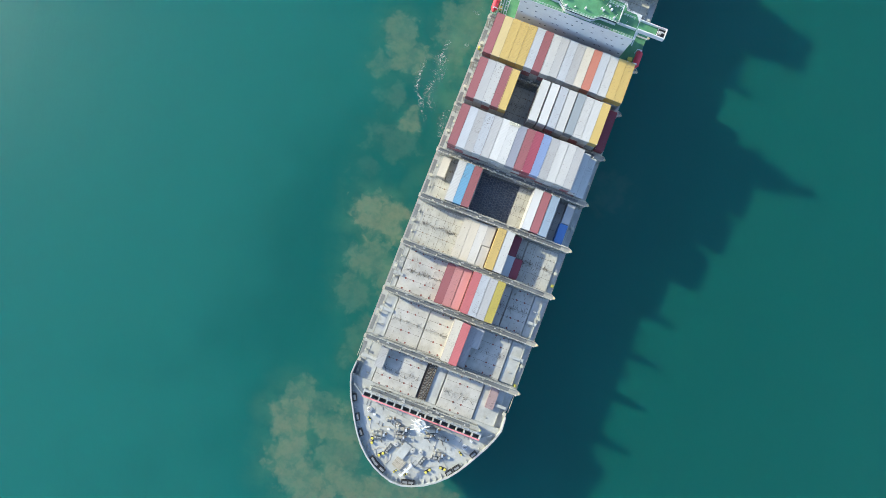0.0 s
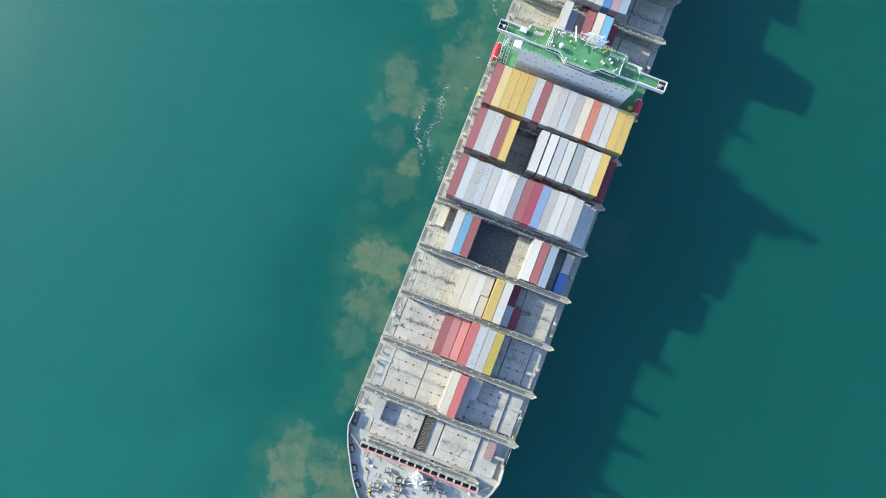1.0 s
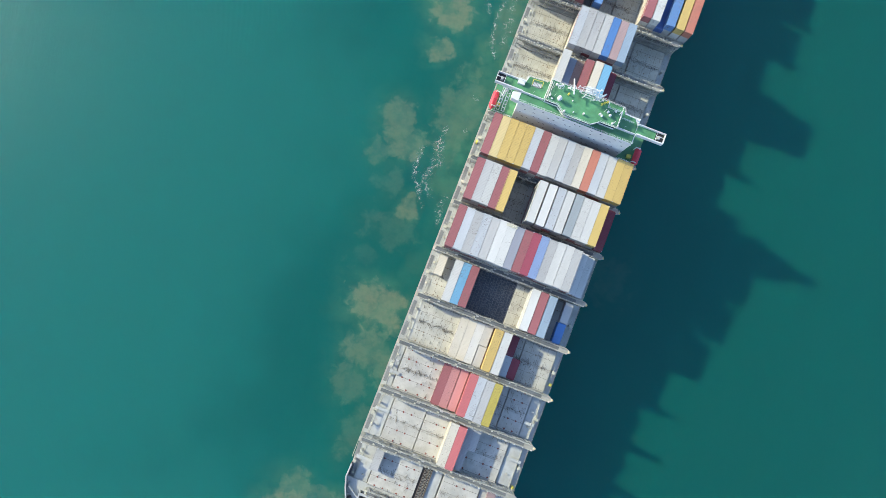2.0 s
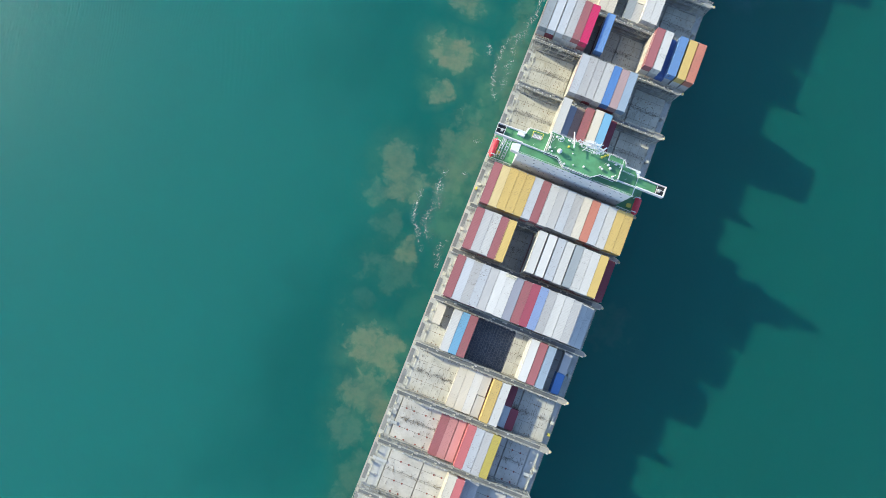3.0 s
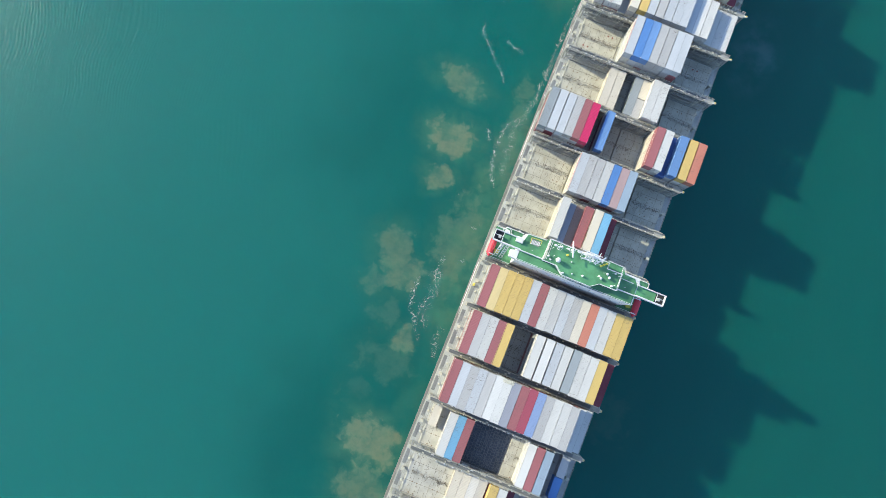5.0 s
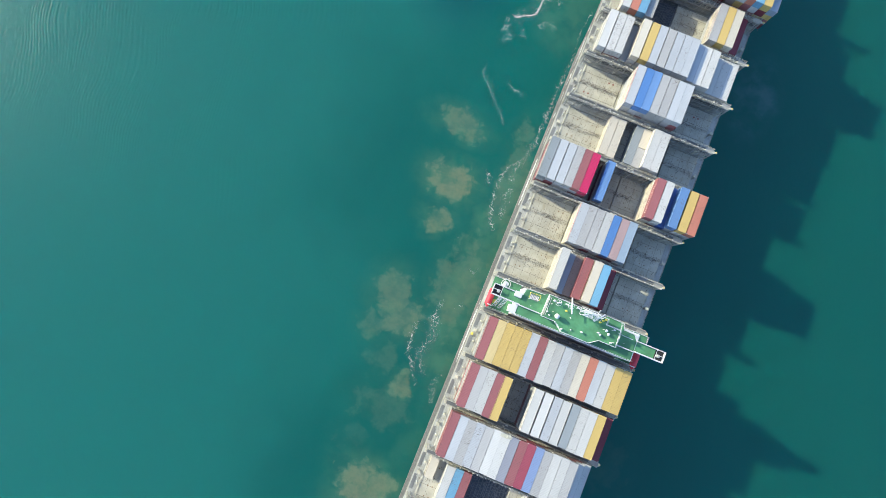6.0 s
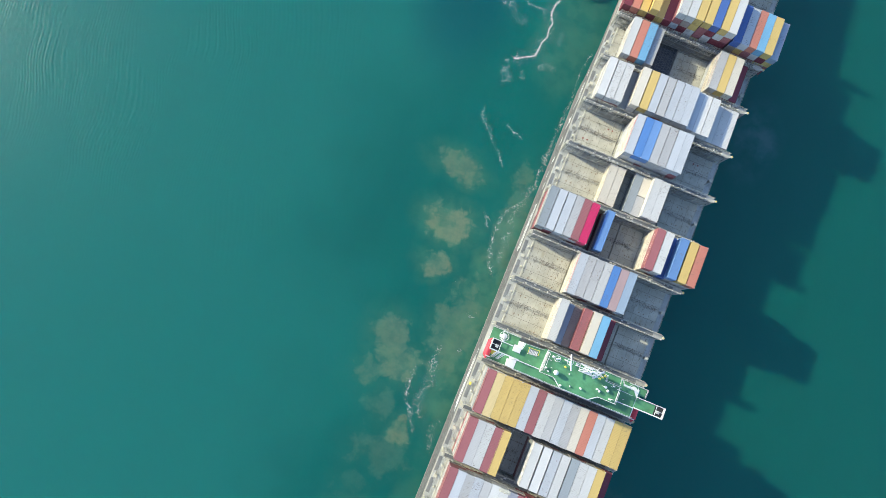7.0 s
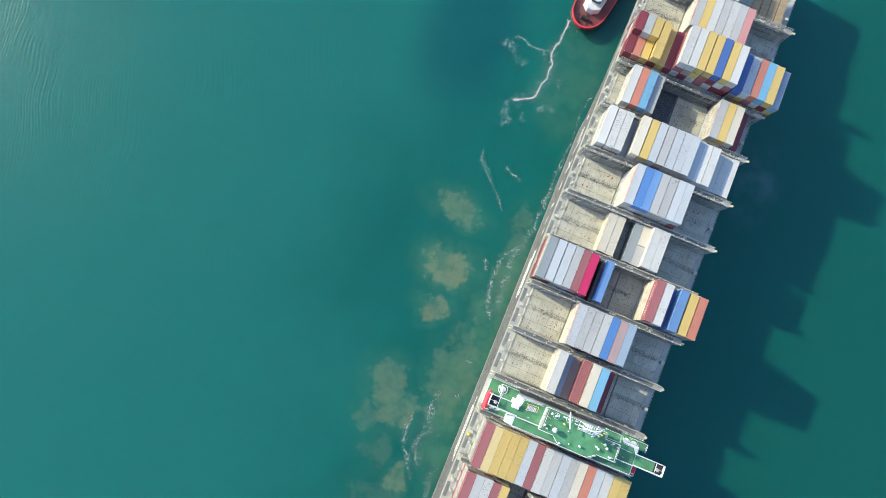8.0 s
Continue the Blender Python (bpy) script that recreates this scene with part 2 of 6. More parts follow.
def make_water():
    n = Nodes("turbid_green_sea")
    p = n.node("ShaderNodeTexCoord").outputs["Object"]
    sep = n.node("ShaderNodeSeparateXYZ", Vector=p)
    # slow changes of the sea's own colour: streaks along the ship
    swirl = n.noise(n.vec("MULTIPLY", p, (1.0, 0.35, 1.0)), 0.02, 5.0, 0.6).outputs[0]
    col = n.mix(n.ramp(swirl, 0.35, 0.65), (0.004, 0.106, 0.094, 1), (0.005, 0.120, 0.104, 1))
    # sky glare on the sunward side, painted in as a paler sea colour
    glare_x = n.math("ADD", sep.outputs[0], n.ramp(n.noise(p, 0.012, 3.0).outputs[0], 0.3, 0.7, -25.0, 25.0))
    col = n.mix(n.ramp(glare_x, -36.0, -96.0, 0.0, 0.9), col, (0.010, 0.148, 0.128, 1))
    # less reflected light on the far side, painted in as darker green
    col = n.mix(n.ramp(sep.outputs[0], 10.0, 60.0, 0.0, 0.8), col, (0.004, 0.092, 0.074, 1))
    # deeper blue patches: centre x, y, half lengths, strength
    # the second patch paints the tug's shade into the sea colour
    for x, y, a, b, s in ((-70, 116, 20, 34, 0.75), (-25, 140, 8, 13, 0.7)):
        d = n.vec("LENGTH", n.vec("MULTIPLY", n.vec("SUBTRACT", p, (x, y, 0)), (1 / a, 1 / b, 0)), (0, 0, 0))
        col = n.mix(n.ramp(d, 0.35, 1.25, s, 0.0), col, (0.003, 0.077, 0.090, 1))
    # silt stirred up from the bottom: centre x, y, half lengths, strength
    warp = n.vec("MULTIPLY", n.vec("SUBTRACT", n.noise(p, 0.11, 2.0, 0.5).outputs["Color"], (0.5, 0.5, 0.5)), (9.0, 9.0, 0.0))
    q = n.vec("ADD", p, warp)
    fold = n.vec("ADD", p, n.vec("MULTIPLY", n.vec("SUBTRACT", n.noise(p, 0.3, 3.0, 0.6).outputs["Color"], (0.5, 0.5, 0.5)), (4.0, 4.0, 0.0)))
    lumps = 0.0
    for scale, weight in ((0.21, 0.62), (0.5, 0.3), (1.1, 0.14)):
        v = n.node("ShaderNodeTexVoronoi", Vector=fold, Scale=scale)
        v.feature, v.voronoi_dimensions = "SMOOTH_F1", "2D"
        lumps = n.math("ADD", lumps, n.math("MULTIPLY", n.math("SUBTRACT", 0.55, v.outputs["Distance"]), weight))
    total = halo = 0.0
    for x, y, a, b, s in ((-50.2, 55.8, 8, 4.2, 0.62), (-46, 36.8, 7, 5.6, 1.0), (-45.3, 23.8, 4.8, 4, 0.85), (-50, -3.6, 5.8, 6, 0.55), (-44.8, -10.6, 7, 6.5, 0.62), (-52, -16, 4, 4, 0.38), (-36.5, -31.5, 3, 4.2, 0.7),
                          (-45, -25, 5, 5, 0.22), (-31.5, 6, 6.5, 15, 0.42), (-39, -39, 8, 6, 0.2), (-27.5, 42, 5, 17, 0.26), (-29.6, 61, 3, 4, 0.3), (-33, -65, 9, 6.5, 0.95), (-29.8, -79.5, 8, 8, 0.62), (-33, -90, 6, 6, 0.34), (-26, -103, 5, 8, 0.28),
                          (-36.5, -128, 6, 6, 0.6), (-37, -135, 6, 9, 0.9), (-29, -128, 4, 4, 0.4), (-22, -131, 8, 6, 0.75), (-18, -139, 9, 6, 0.55), (-33, -145, 7, 8, 0.85), (-25, -151, 8, 8, 0.75), (-10, -147, 12, 8, 0.8), (2, -148, 14, 9, 0.7), (14, -140, 6, 4, 0.6), (34, -30, 6, 8, 0.10), (-44, -52, 5, 4, 0.12)):
        d = n.vec("LENGTH", n.vec("MULTIPLY", n.vec("SUBTRACT", q, (x, y, 0)), (1 / a, 1 / b, 0)), (0, 0, 0))
        edge = n.math("ADD", n.math("SUBTRACT", 1.0, d), n.math("MULTIPLY", lumps, 1.25))
        total = n.math("MAXIMUM", total, n.ramp(edge, 0.0, 0.6, 0.0, s * 0.9))
        halo = n.math("MAXIMUM", halo, n.ramp(d, 0.6, 2.4, s * 0.9, 0.0))
    # murky water close to the hull
    for x, y, a, b, s in ((-26, 12, 9.5, 46, 1.0), (-25, -70, 6, 40, 0.35), (-32, 112, 12, 22, 0.55)):
        d = n.vec("LENGTH", n.vec("MULTIPLY", n.vec("SUBTRACT", q, (x, y, 0)), (1 / a, 1 / b, 0)), (0, 0, 0))
        halo = n.math("MAXIMUM", halo, n.ramp(d, 0.6, 1.25, s, 0.0))
    relief = n.ramp(lumps, -0.12, 0.32, 0.45, 1.0)
    silt = n.math("MULTIPLY", n.math("MULTIPLY", total, relief), n.ramp(n.noise(p, 0.55, 5.0, 0.6).outputs[0], 0.3, 0.6, 0.7, 1.0))
    col = n.mix(n.math("MULTIPLY", halo, n.ramp(n.noise(fold, 0.12, 4.0).outputs[0], 0.3, 0.65, 0.3, 1.0)), col, (0.050, 0.165, 0.115, 1))
    col = n.mix(silt, col, (0.160, 0.210, 0.142, 1))
    # pale blue haze beside the hull, painted into the sea colour
    d = n.vec("LENGTH", n.vec("MULTIPLY", n.vec("SUBTRACT", q, (39.0, 103.0, 0)), (1 / 9, 1 / 15, 0)), (0, 0, 0))
    haze = n.math("MULTIPLY", n.ramp(d, 0.2, 1.3, 0.4, 0.0), n.ramp(n.noise(fold, 0.12, 5.0).outputs[0], 0.3, 0.7))
    col = n.mix(haze, col, (0.10, 0.20, 0.22, 1))
    # ripples: fine chop, longer wind waves and a train of small wake waves
    chop = n.noise(n.vec("MULTIPLY", p, (1.0, 0.5, 1.0)), 0.55, 4.0, 0.6).outputs[0]
    turn = n.node("ShaderNodeVectorRotate", Vector=p, Angle=radians(-14.0)).outputs[0]
    bent = n.vec("ADD", turn, n.vec("MULTIPLY", n.noise(p, 0.018, 2.0).outputs["Color"], (16.0, 16.0, 0.0)))
    fine = n.node("ShaderNodeTexWave", Vector=bent, Scale=0.30, Distortion=1.4, Detail=2.0).outputs["Fac"]
    wide = n.node("ShaderNodeTexWave", Vector=bent, Scale=0.19, Distortion=0.8, Detail=1.0).outputs["Fac"]
    train = n.math("MULTIPLY", n.ramp(sep.outputs[0], -80.0, -120.0), n.ramp(sep.outputs[1], -45.0, 20.0))
    patch = n.ramp(n.noise(n.vec("MULTIPLY", p, (1.6, 0.6, 1.0)), 0.03, 3.0).outputs[0], 0.42, 0.62)
    h = n.math("MULTIPLY", chop, 0.45)
    h = n.math("ADD", h, n.math("MULTIPLY", n.noise(n.vec("MULTIPLY", turn, (1.0, 0.18, 1.0)), 0.12, 3.0).outputs[0], 0.8))
    h = n.math("ADD", h, n.math("MULTIPLY", n.math("MULTIPLY", fine, n.math("MULTIPLY", train, patch)), 0.13))
    h = n.math("ADD", h, n.math("MULTIPLY", n.math("MULTIPLY", wide, n.math("MULTIPLY", train, n.ramp(n.noise(p, 0.022, 2.0).outputs[0], 0.54, 0.64))), 0.17))
    bump = n.node("ShaderNodeBump", Height=h, Strength=0.3, Distance=0.4).outputs[0]
    # light spreads in the turbid water, part of it over metres and part far
    far = n.t.nodes.new("ShaderNodeBsdfPrincipled")
    for b, scale in ((n.b, 4.5), (far, 38.0)):
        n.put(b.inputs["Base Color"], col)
        n.put(b.inputs["Normal"], bump)
        b.inputs["Roughness"].default_value = 0.22
        b.inputs["IOR"].default_value = 1.333
        b.inputs["Specular IOR Level"].default_value = 0.5
        b.inputs["Subsurface Weight"].default_value = 1.0
        b.inputs["Subsurface Radius"].default_value = (0.1, 0.8, 1.1)
        b.inputs["Subsurface Scale"].default_value = scale
    both = n.node("ShaderNodeMixShader", Fac=0.4)
    n.t.links.new(n.b.outputs[0], both.inputs[1])
    n.t.links.new(far.outputs[0], both.inputs[2])
    n.t.links.new(both.outputs[0], n.t.nodes["Material Output"].inputs[0])
    return n.m


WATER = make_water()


# ---- building helpers ----
def box(bm, x0, y0, z0, x1, y1, z1):
    vs = [bm.verts.new((x, y, z)) for x in (x0, x1) for y in (y0, y1) for z in (z0, z1)]
    for q in ((0, 1, 3, 2), (4, 6, 7, 5), (0, 4, 5, 1), (2, 3, 7, 6), (0, 2, 6, 4), (1, 5, 7, 3)):
        bm.faces.new([vs[i] for i in q])
    return bm


def boxes(*dims):
    bm = bmesh.new()
    for d in dims:
        box(bm, *d)
    return bm


def rod(bm, a, b, r=0.05, sides=6, r2=None):
    """A bar from a to b."""
    a, b = Vector(a), Vector(b)
    m = Matrix.Translation((a + b) / 2) @ (b - a).to_track_quat("Z", "Y").to_matrix().to_4x4()
    bmesh.ops.create_cone(bm, cap_ends=True, segments=sides, radius1=r, radius2=r if r2 is None else r2, depth=(b - a).length, matrix=m)
    return bm


def rods(pairs, r=0.05, sides=6):
    bm = bmesh.new()
    for a, b in pairs:
        rod(bm, a, b, r, sides)
    return bm


def prism(outline, z0, z1):
    """A slab from a plan outline."""
    bm = bmesh.new()
    lo = [bm.verts.new((x, y, z0)) for x, y in outline]
    hi = [bm.verts.new((x, y, z1)) for x, y in outline]
    bm.faces.new(hi)
    bm.faces.new(lo[::-1])
    for i in range(len(lo)):
        j = (i + 1) % len(lo)
        bm.faces.new((lo[i], lo[j], hi[j], hi[i]))
    bmesh.ops.recalc_face_normals(bm, faces=bm.faces)
    return bm


def ball(bm, c, r, sz=1.0):
    bmesh.ops.create_uvsphere(bm, u_segments=14, v_segments=8, radius=1, matrix=Matrix.Translation(c) @ Matrix.Diagonal((r, r, r * sz, 1)))
    return bm


def soften(bm, w=0.04):
    bmesh.ops.bevel(bm, geom=bm.edges[:], offset=w, segments=1, affect="EDGES")
    return bm


def to_mesh(name, bm, mat):
    me = bpy.data.meshes.new(name)
    bmesh.ops.recalc_face_normals(bm, faces=bm.faces)
    bm.to_mesh(me)
    bm.free()
    me.materials.append(mat)
    return me


def part(name, bm, mat, parent, label=""):
    ob = new(name, to_mesh(name, bm, mat))
    ob.parent = parent
    return tagged(ob, label)


def shared(name, me, parent, at=(0, 0, 0), mat=None, turn=0.0):
    """A part on mesh data that others use too."""
    ob = new(name, me)
    ob.parent = parent
    ob.location, ob.rotation_euler = at, (0, 0, turn)
    if mat:
        ob.material_slots[0].link = "OBJECT"
        ob.material_slots[0].material = mat
    return ob


def thing(name, at, label, category, group="", turn=0.0, kind=""):
    ob = new(name)
    ob.location, ob.rotation_euler = at, (0, 0, radians(turn))
    return tagged(ob, label, category, group, kind)


def railing(parent, pts, h=1.05, step=2.0, mat=None, r=0.035, name="railing"):
    """A rail of posts and two bars along a line of points."""
    bm = bmesh.new()
    for a, b in zip(pts, pts[1:]):
        a, b = Vector(a), Vector(b)
        k = max(1, round((b - a).length / step))
        for z in (h, h * 0.5):
            rod(bm, a + Vector((0, 0, z)), b + Vector((0, 0, z)), r, 5)
        for i in range(k + 1):
            c = a.lerp(b, i / k)
            rod(bm, c, c + Vector((0, 0, h)), r, 5)
    return part(name, bm, mat or WHITE, parent)


rnd = random.Random(7)

# ---- sea ----
bm = bmesh.new()
vs = [bm.verts.new(p) for p in ((-4000, -4000, 0), (4000, -4000, 0), (4000, 4000, 0), (-4000, 4000, 0))]
bm.faces.new(vs)
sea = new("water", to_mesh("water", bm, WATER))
tagged(sea, "calm turbid green sea with brown silt clouds", "sea", kind="structure")

# ---- hull ----
MID, HALF = 0.35, 23.45
DECK, FORE = 16.7, 18.6
BOW = ((-111.0, 23.0), (-114.0, 22.0), (-117.0, 20.7), (-120.0, 19.0), (-123.0, 17.3), (-126.0, 15.3), (-128.5, 13.3), (-131.0, 10.6), (-133.0, 7.6), (-134.4, 4.4), (-135.2, 1.6))
STERN = 176.0


def outline(k=1.0, dy=0.0, grow=0.0, tuck=0.0):
    """Plan of the hull at deck height, narrowed towards the bow by k and drawn in at the stern by tuck."""
    right = [(MID + HALF + grow - tuck, STERN), (MID + HALF + grow, 96.0), (MID + HALF + grow, -98.0), (MID + 22.8 + grow, -107.0)]
    for y, b in BOW:
        right.append((MID + b * k + grow * 0.8, y + dy * (-y - 108) / 27))
    return right + [(2 * MID - x, y) for x, y in reversed(right)]


hull = thing("ship_hull", (0, 0, 0), "charcoal steel container ship hull with flared bow", "ship")
bm = bmesh.new()
rings = [[bm.verts.new((x, y, z)) for x, y in outline(k, dy, 0.0, tuck)] for z, k, dy, tuck in ((-3, 0.45, 9.0, 9.0), (2.5, 0.55, 7.0, 7.5), (9, 0.72, 4.0, 4.0), (14, 0.88, 1.8, 1.0), (DECK, 0.985, 0.2, 0.0))]
for lo, hi in zip(rings, rings[1:]):
    for i in range(len(lo)):
        j = (i + 1) % len(lo)
        bm.faces.new((lo[i], lo[j], hi[j], hi[i]))
part("shell", bm, HULL_PAINT, hull)
part("boot_top", prism(outline(0.56, 7.0, 0.05, 8.3), -2.0, 0.9), RED_BOOT, hull, "pale grey weathered band at the waterline")
part("deck_plating", prism(outline(0.985, 0.2), DECK - 0.3, DECK), STEEL_DECK, hull, "pale blue-grey deck plating")
fore = [(x, y) for x, y in outline(0.985, 0.2) if y < -108.5]
fore = [(MID + 22.9, -111.2), *[p for p in fore if p[1] < -111.2], (MID - 22.9, -111.2)]
part("forecastle_deck", prism(fore, DECK + 0.004, FORE), STEEL_DECK, hull, "pale blue-grey forecastle deck")
# bulwark round the bow with its brackets
rim = [p for p in outline() if p[1] < -106.5]
bm = bmesh.new()
cols = []
for x, y in rim:
    d = Vector((MID - x, -112 - y, 0)).normalized() * 0.28
    cols.append([bm.verts.new(v) for v in ((x, y, DECK - 0.2), (x * 1.004, y * 1.001, FORE + 1.7), (x + d.x, y + d.y, FORE + 1.7), (x + d.x * 0.8, y + d.y * 0.8, DECK - 0.2))])
for a, b in zip(cols, cols[1:]):
    for i in range(4):
        bm.faces.new((a[i], a[(i + 1) % 4], b[(i + 1) % 4], b[i]))
part("bulwark", bm, STEEL_DECK, hull, "pale grey bulwark round the bow")
bm = bmesh.new()
v = [bm.verts.new(p) for p in ((0, -.04, 0), (1.25, -.04, 0), (0.1, -.04, 1.55), (0, .04, 0), (1.25, .04, 0), (0.1, .04, 1.55))]
for f in ((0, 1, 2), (3, 5, 4), (0, 3, 4, 1), (1, 4, 5, 2), (2, 5, 3, 0)):
    bm.faces.new([v[i] for i in f])
bracket = to_mesh("bracket", bm, STEEL_DECK)
spots = []
for a, b in zip(rim, rim[1:]):
    a, b = Vector((*a, 0)), Vector((*b, 0))
    k = max(1, round((b - a).length / 1.65))
    spots += [a.lerp(b, i / k) for i in range(k)]
for s in spots:
    if s.y < -110:
        c = Vector((MID, -111, 0))
        d = (c - s).normalized()
        at = s + d * 0.25
        shared("bracket", bracket, hull, (at.x, at.y, FORE), turn=math.atan2(d.y, d.x))
# side rails
for x in (MID - HALF + 0.1, MID + HALF - 0.1):
    railing(hull, [(x, -106, DECK), (x, STERN, DECK)], 1.1, 3.0, CREAM_STEEL, 0.04, "side_rail")
    s = 1 if x > MID else -1
    part("sheer_strake", boxes((x - 0.04 + s * 0.1, -106, DECK - 0.1, x + 0.04 + s * 0.1, STERN, DECK + 0.12)), BRIDGE_PAINT, hull, "pale grey deck edge strip")
# great painted shapes on the ship's side
side = MID - HALF - 0.03
for y0, z0, dy, dz, lean in ((-17, 12.5, 17, 0.9, 0), (-16, 10.6, 17, 0.9, 0), (-15, 8.7, 15, 0.9, 0), (1.5, 11, 1.5, 1.0, 0), (36, 12.5, 15, 0.9, 0), (35, 10.6, 16, 0.9, 0), (35.5, 8.7, 13, 0.9, 0),
                             (56, 11, 1.6, 1.2, 1), (60, 9, 2, 1, 1), (66, 8, 1.2, 3, 0.5), (72, 10, 3, 1, 0), (78, 9, 1.1, 4.5, 3), (81.5, 9, 1.1, 4.5, -3), (85, 9, 1.1, 4.5, 3), (89, 9.2, 5, 0.8, 0), (89, 11.4, 5, 0.8, 0), (97, 10, 2, 1, 0)):
    bm = bmesh.new()
    v = [bm.verts.new(p) for p in ((side, y0, z0), (side, y0 + dy, z0), (side, y0 + dy + lean, z0 + dz), (side, y0 + lean, z0 + dz), (side + 0.05, y0, z0), (side + 0.05, y0 + dy, z0), (side + 0.05, y0 + dy + lean, z0 + dz), (side + 0.05, y0 + lean, z0 + dz))]
    for f in ((0, 1, 2, 3), (7, 6, 5, 4), (0, 4, 5, 1), (1, 5, 6, 2), (2, 6, 7, 3), (3, 7, 4, 0)):
        bm.faces.new([v[i] for i in f])
    part("painted_mark", bm, WHITE, hull, "white painted shape on the ship's side")

# ---- hatches ----
HATCH, PITCH, X0 = 18.5, 2.46, -22.66
dull_me = to_mesh("socket", rod(bmesh.new(), (0, 0, 0), (0, 0, 0.06), 0.2, 10), RUSTY)
socket_me = to_mesh("socket", rod(bmesh.new(), (0, 0, 0), (0, 0, 0.06), 0.27, 10), RUST_RED)
stud_me = to_mesh("stud", boxes((-0.07, -0.09, 0, 0.07, 0.09, 0.06)), GUIDE)


def hatch_cover(x0, x1, ya, marks=True):
    """One steel hatch cover panel, its joints, rails and container fittings; ya is the bay's aft edge."""
    w, y0, y1 = x1 - x0, ya - (11.3 if ya < -100 else 12.45), ya + 0.2
    t = thing("hatch_cover", ((x0 + x1) / 2, (y0 + y1) / 2, DECK), ("worn pale grey-beige" if ya < -30 else "worn yellowish beige") + " steel hatch cover with rust stains", "hatch cover", "hatch covers on deck")
    hw, hl, top = w / 2 - 0.1, (y1 - y0) / 2, HATCH - DECK
    part("coaming", boxes((-hw + 0.25, -hl + 0.25, 0, hw - 0.25, hl - 0.25, top - 0.75)), STEEL_DECK, t, "pale grey hatch coaming")
    part("panel", soften(boxes((-hw, -hl, top - 0.75, hw, hl, top)), 0.06), HATCH_FORE if ya < -70 else HATCH_PAINT if ya < -5 else HATCH_AFT, t)
    seam = to_mesh("seam", boxes((-0.022, -hl + 0.1, top, 0.022, hl - 0.1, top + 0.012)), HATCH_DARK)
    for y in (-2.5, 3.0) if ya < -5 else (-3.4, 0.9, 3.7):
        part("joint_strip", boxes((-hw + 0.1, y - 0.03, top, hw - 0.1, y + 0.03, top + 0.02)), HATCH_DARK, t, "dark joint line across the panel")
    k = max(1, round(w / PITCH))
    if ya > -60:
        for i in range(1, k):
            shared("seam", seam, t, (-hw + 2 * hw * i / k, 0, 0))
    for y in (-0.3, 0.2):
        part("middle_rail", boxes((-hw + 0.1, y, top, hw - 0.1, y + 0.09, top + 0.09)), BRIDGE_PAINT, t)
    part("end_rail", boxes((-hw + 0.1, hl - 0.45, top, hw - 0.1, hl - 0.33, top + 0.14)), GUIDE, t)
    part("end_rail", boxes((-hw + 0.1, -hl + 0.33, top, hw - 0.1, -hl + 0.45, top + 0.14)), GUIDE, t)
    if marks:
        k = max(1, int(w / PITCH))
        for i in range(k):
            x = -hw + (i + 0.5) * w / k
            for y in (-hl + 0.8, -1.2, 1.2, hl - 0.8):
                shared("stud", stud_me, t, (x + rnd.uniform(-0.1, 0.1), y, top))
        pairs = 1 if w < 12 else 2
        for i in range(pairs):
            x = -hw + (i + 0.5) * 2 * hw / pairs
            for y in (-hl + 0.75, -2.5, 3.0, hl - 0.5):
                if rnd.random() < (1.0 if ya < -65 else 0.6):
                    for dx in (-1.2, 1.2) if ya < -65 else (-0.68, 0.68):
                        shared("socket", socket_me if ya < -65 or 80 < ya < 90 else dull_me, t, (x + dx + rnd.uniform(-0.06, 0.06), y, top))
    return t


def loose_gear(x0, x1, y, spread, count):
    """Lashing rods and turnbuckles left lying on the covers: a zigzag along the middle rail, crossed bundles and short strays."""
    bm = bmesh.new()
    z = HATCH + 0.1

    def bar(x, yy, a, l, r):
        dx, dy = math.cos(a) * l / 2, math.sin(a) * l / 2
        rod(bm, (x - dx, yy - dy, z), (x + dx, yy + dy, z + rnd.uniform(0.03, 0.14)), r, 5)

    x = x0
    while x < x1:
        a = rnd.choice((-1, 1)) * rnd.gauss(0.9, 0.3)
        for k in range(rnd.choice((1, 1, 2, 3))):
            bar(x + 0.17 * k, y + 0.2 + rnd.gauss(0, 0.3), a + rnd.gauss(0, 0.12), rnd.uniform(0.8, 1.8), rnd.uniform(0.022, 0.036))
        if rnd.random() < 0.6:
            bar(x + rnd.uniform(0, 0.8), y + rnd.gauss(0.2, 0.25), rnd.gauss(0, 0.2), rnd.uniform(0.6, 1.6), 0.022)
        x += rnd.uniform(0.6, 1.5) * 60.0 / (count + 15)
    for i in range(count // 4):
        xx, yy = rnd.uniform(x0, x1), y + rnd.gauss(0.2, spread * 1.2)
        bar(xx, yy, rnd.choice((-1, 1)) * rnd.gauss(1.05, 0.4), rnd.uniform(0.6, 1.5), rnd.uniform(0.025, 0.04))
    for i in range(count // 2):
        col = x0 + PITCH * (0.5 * rnd.randint(0, max(1, int(2 * (x1 - x0) / PITCH)))) + rnd.gauss(0, 0.12)
        bar(min(col, x1), y + rnd.uniform(-5.4, 5.6), rnd.gauss(1.5, 0.3), rnd.uniform(0.25, 0.8), rnd.uniform(0.03, 0.055))
    ob = new("lashing_rods", to_mesh("lashing_rods", bm, ROD_STEEL))
    tagged(ob, "rusty lashing rods lying loose on the hatch cover", "lashing rods", kind="stuff")


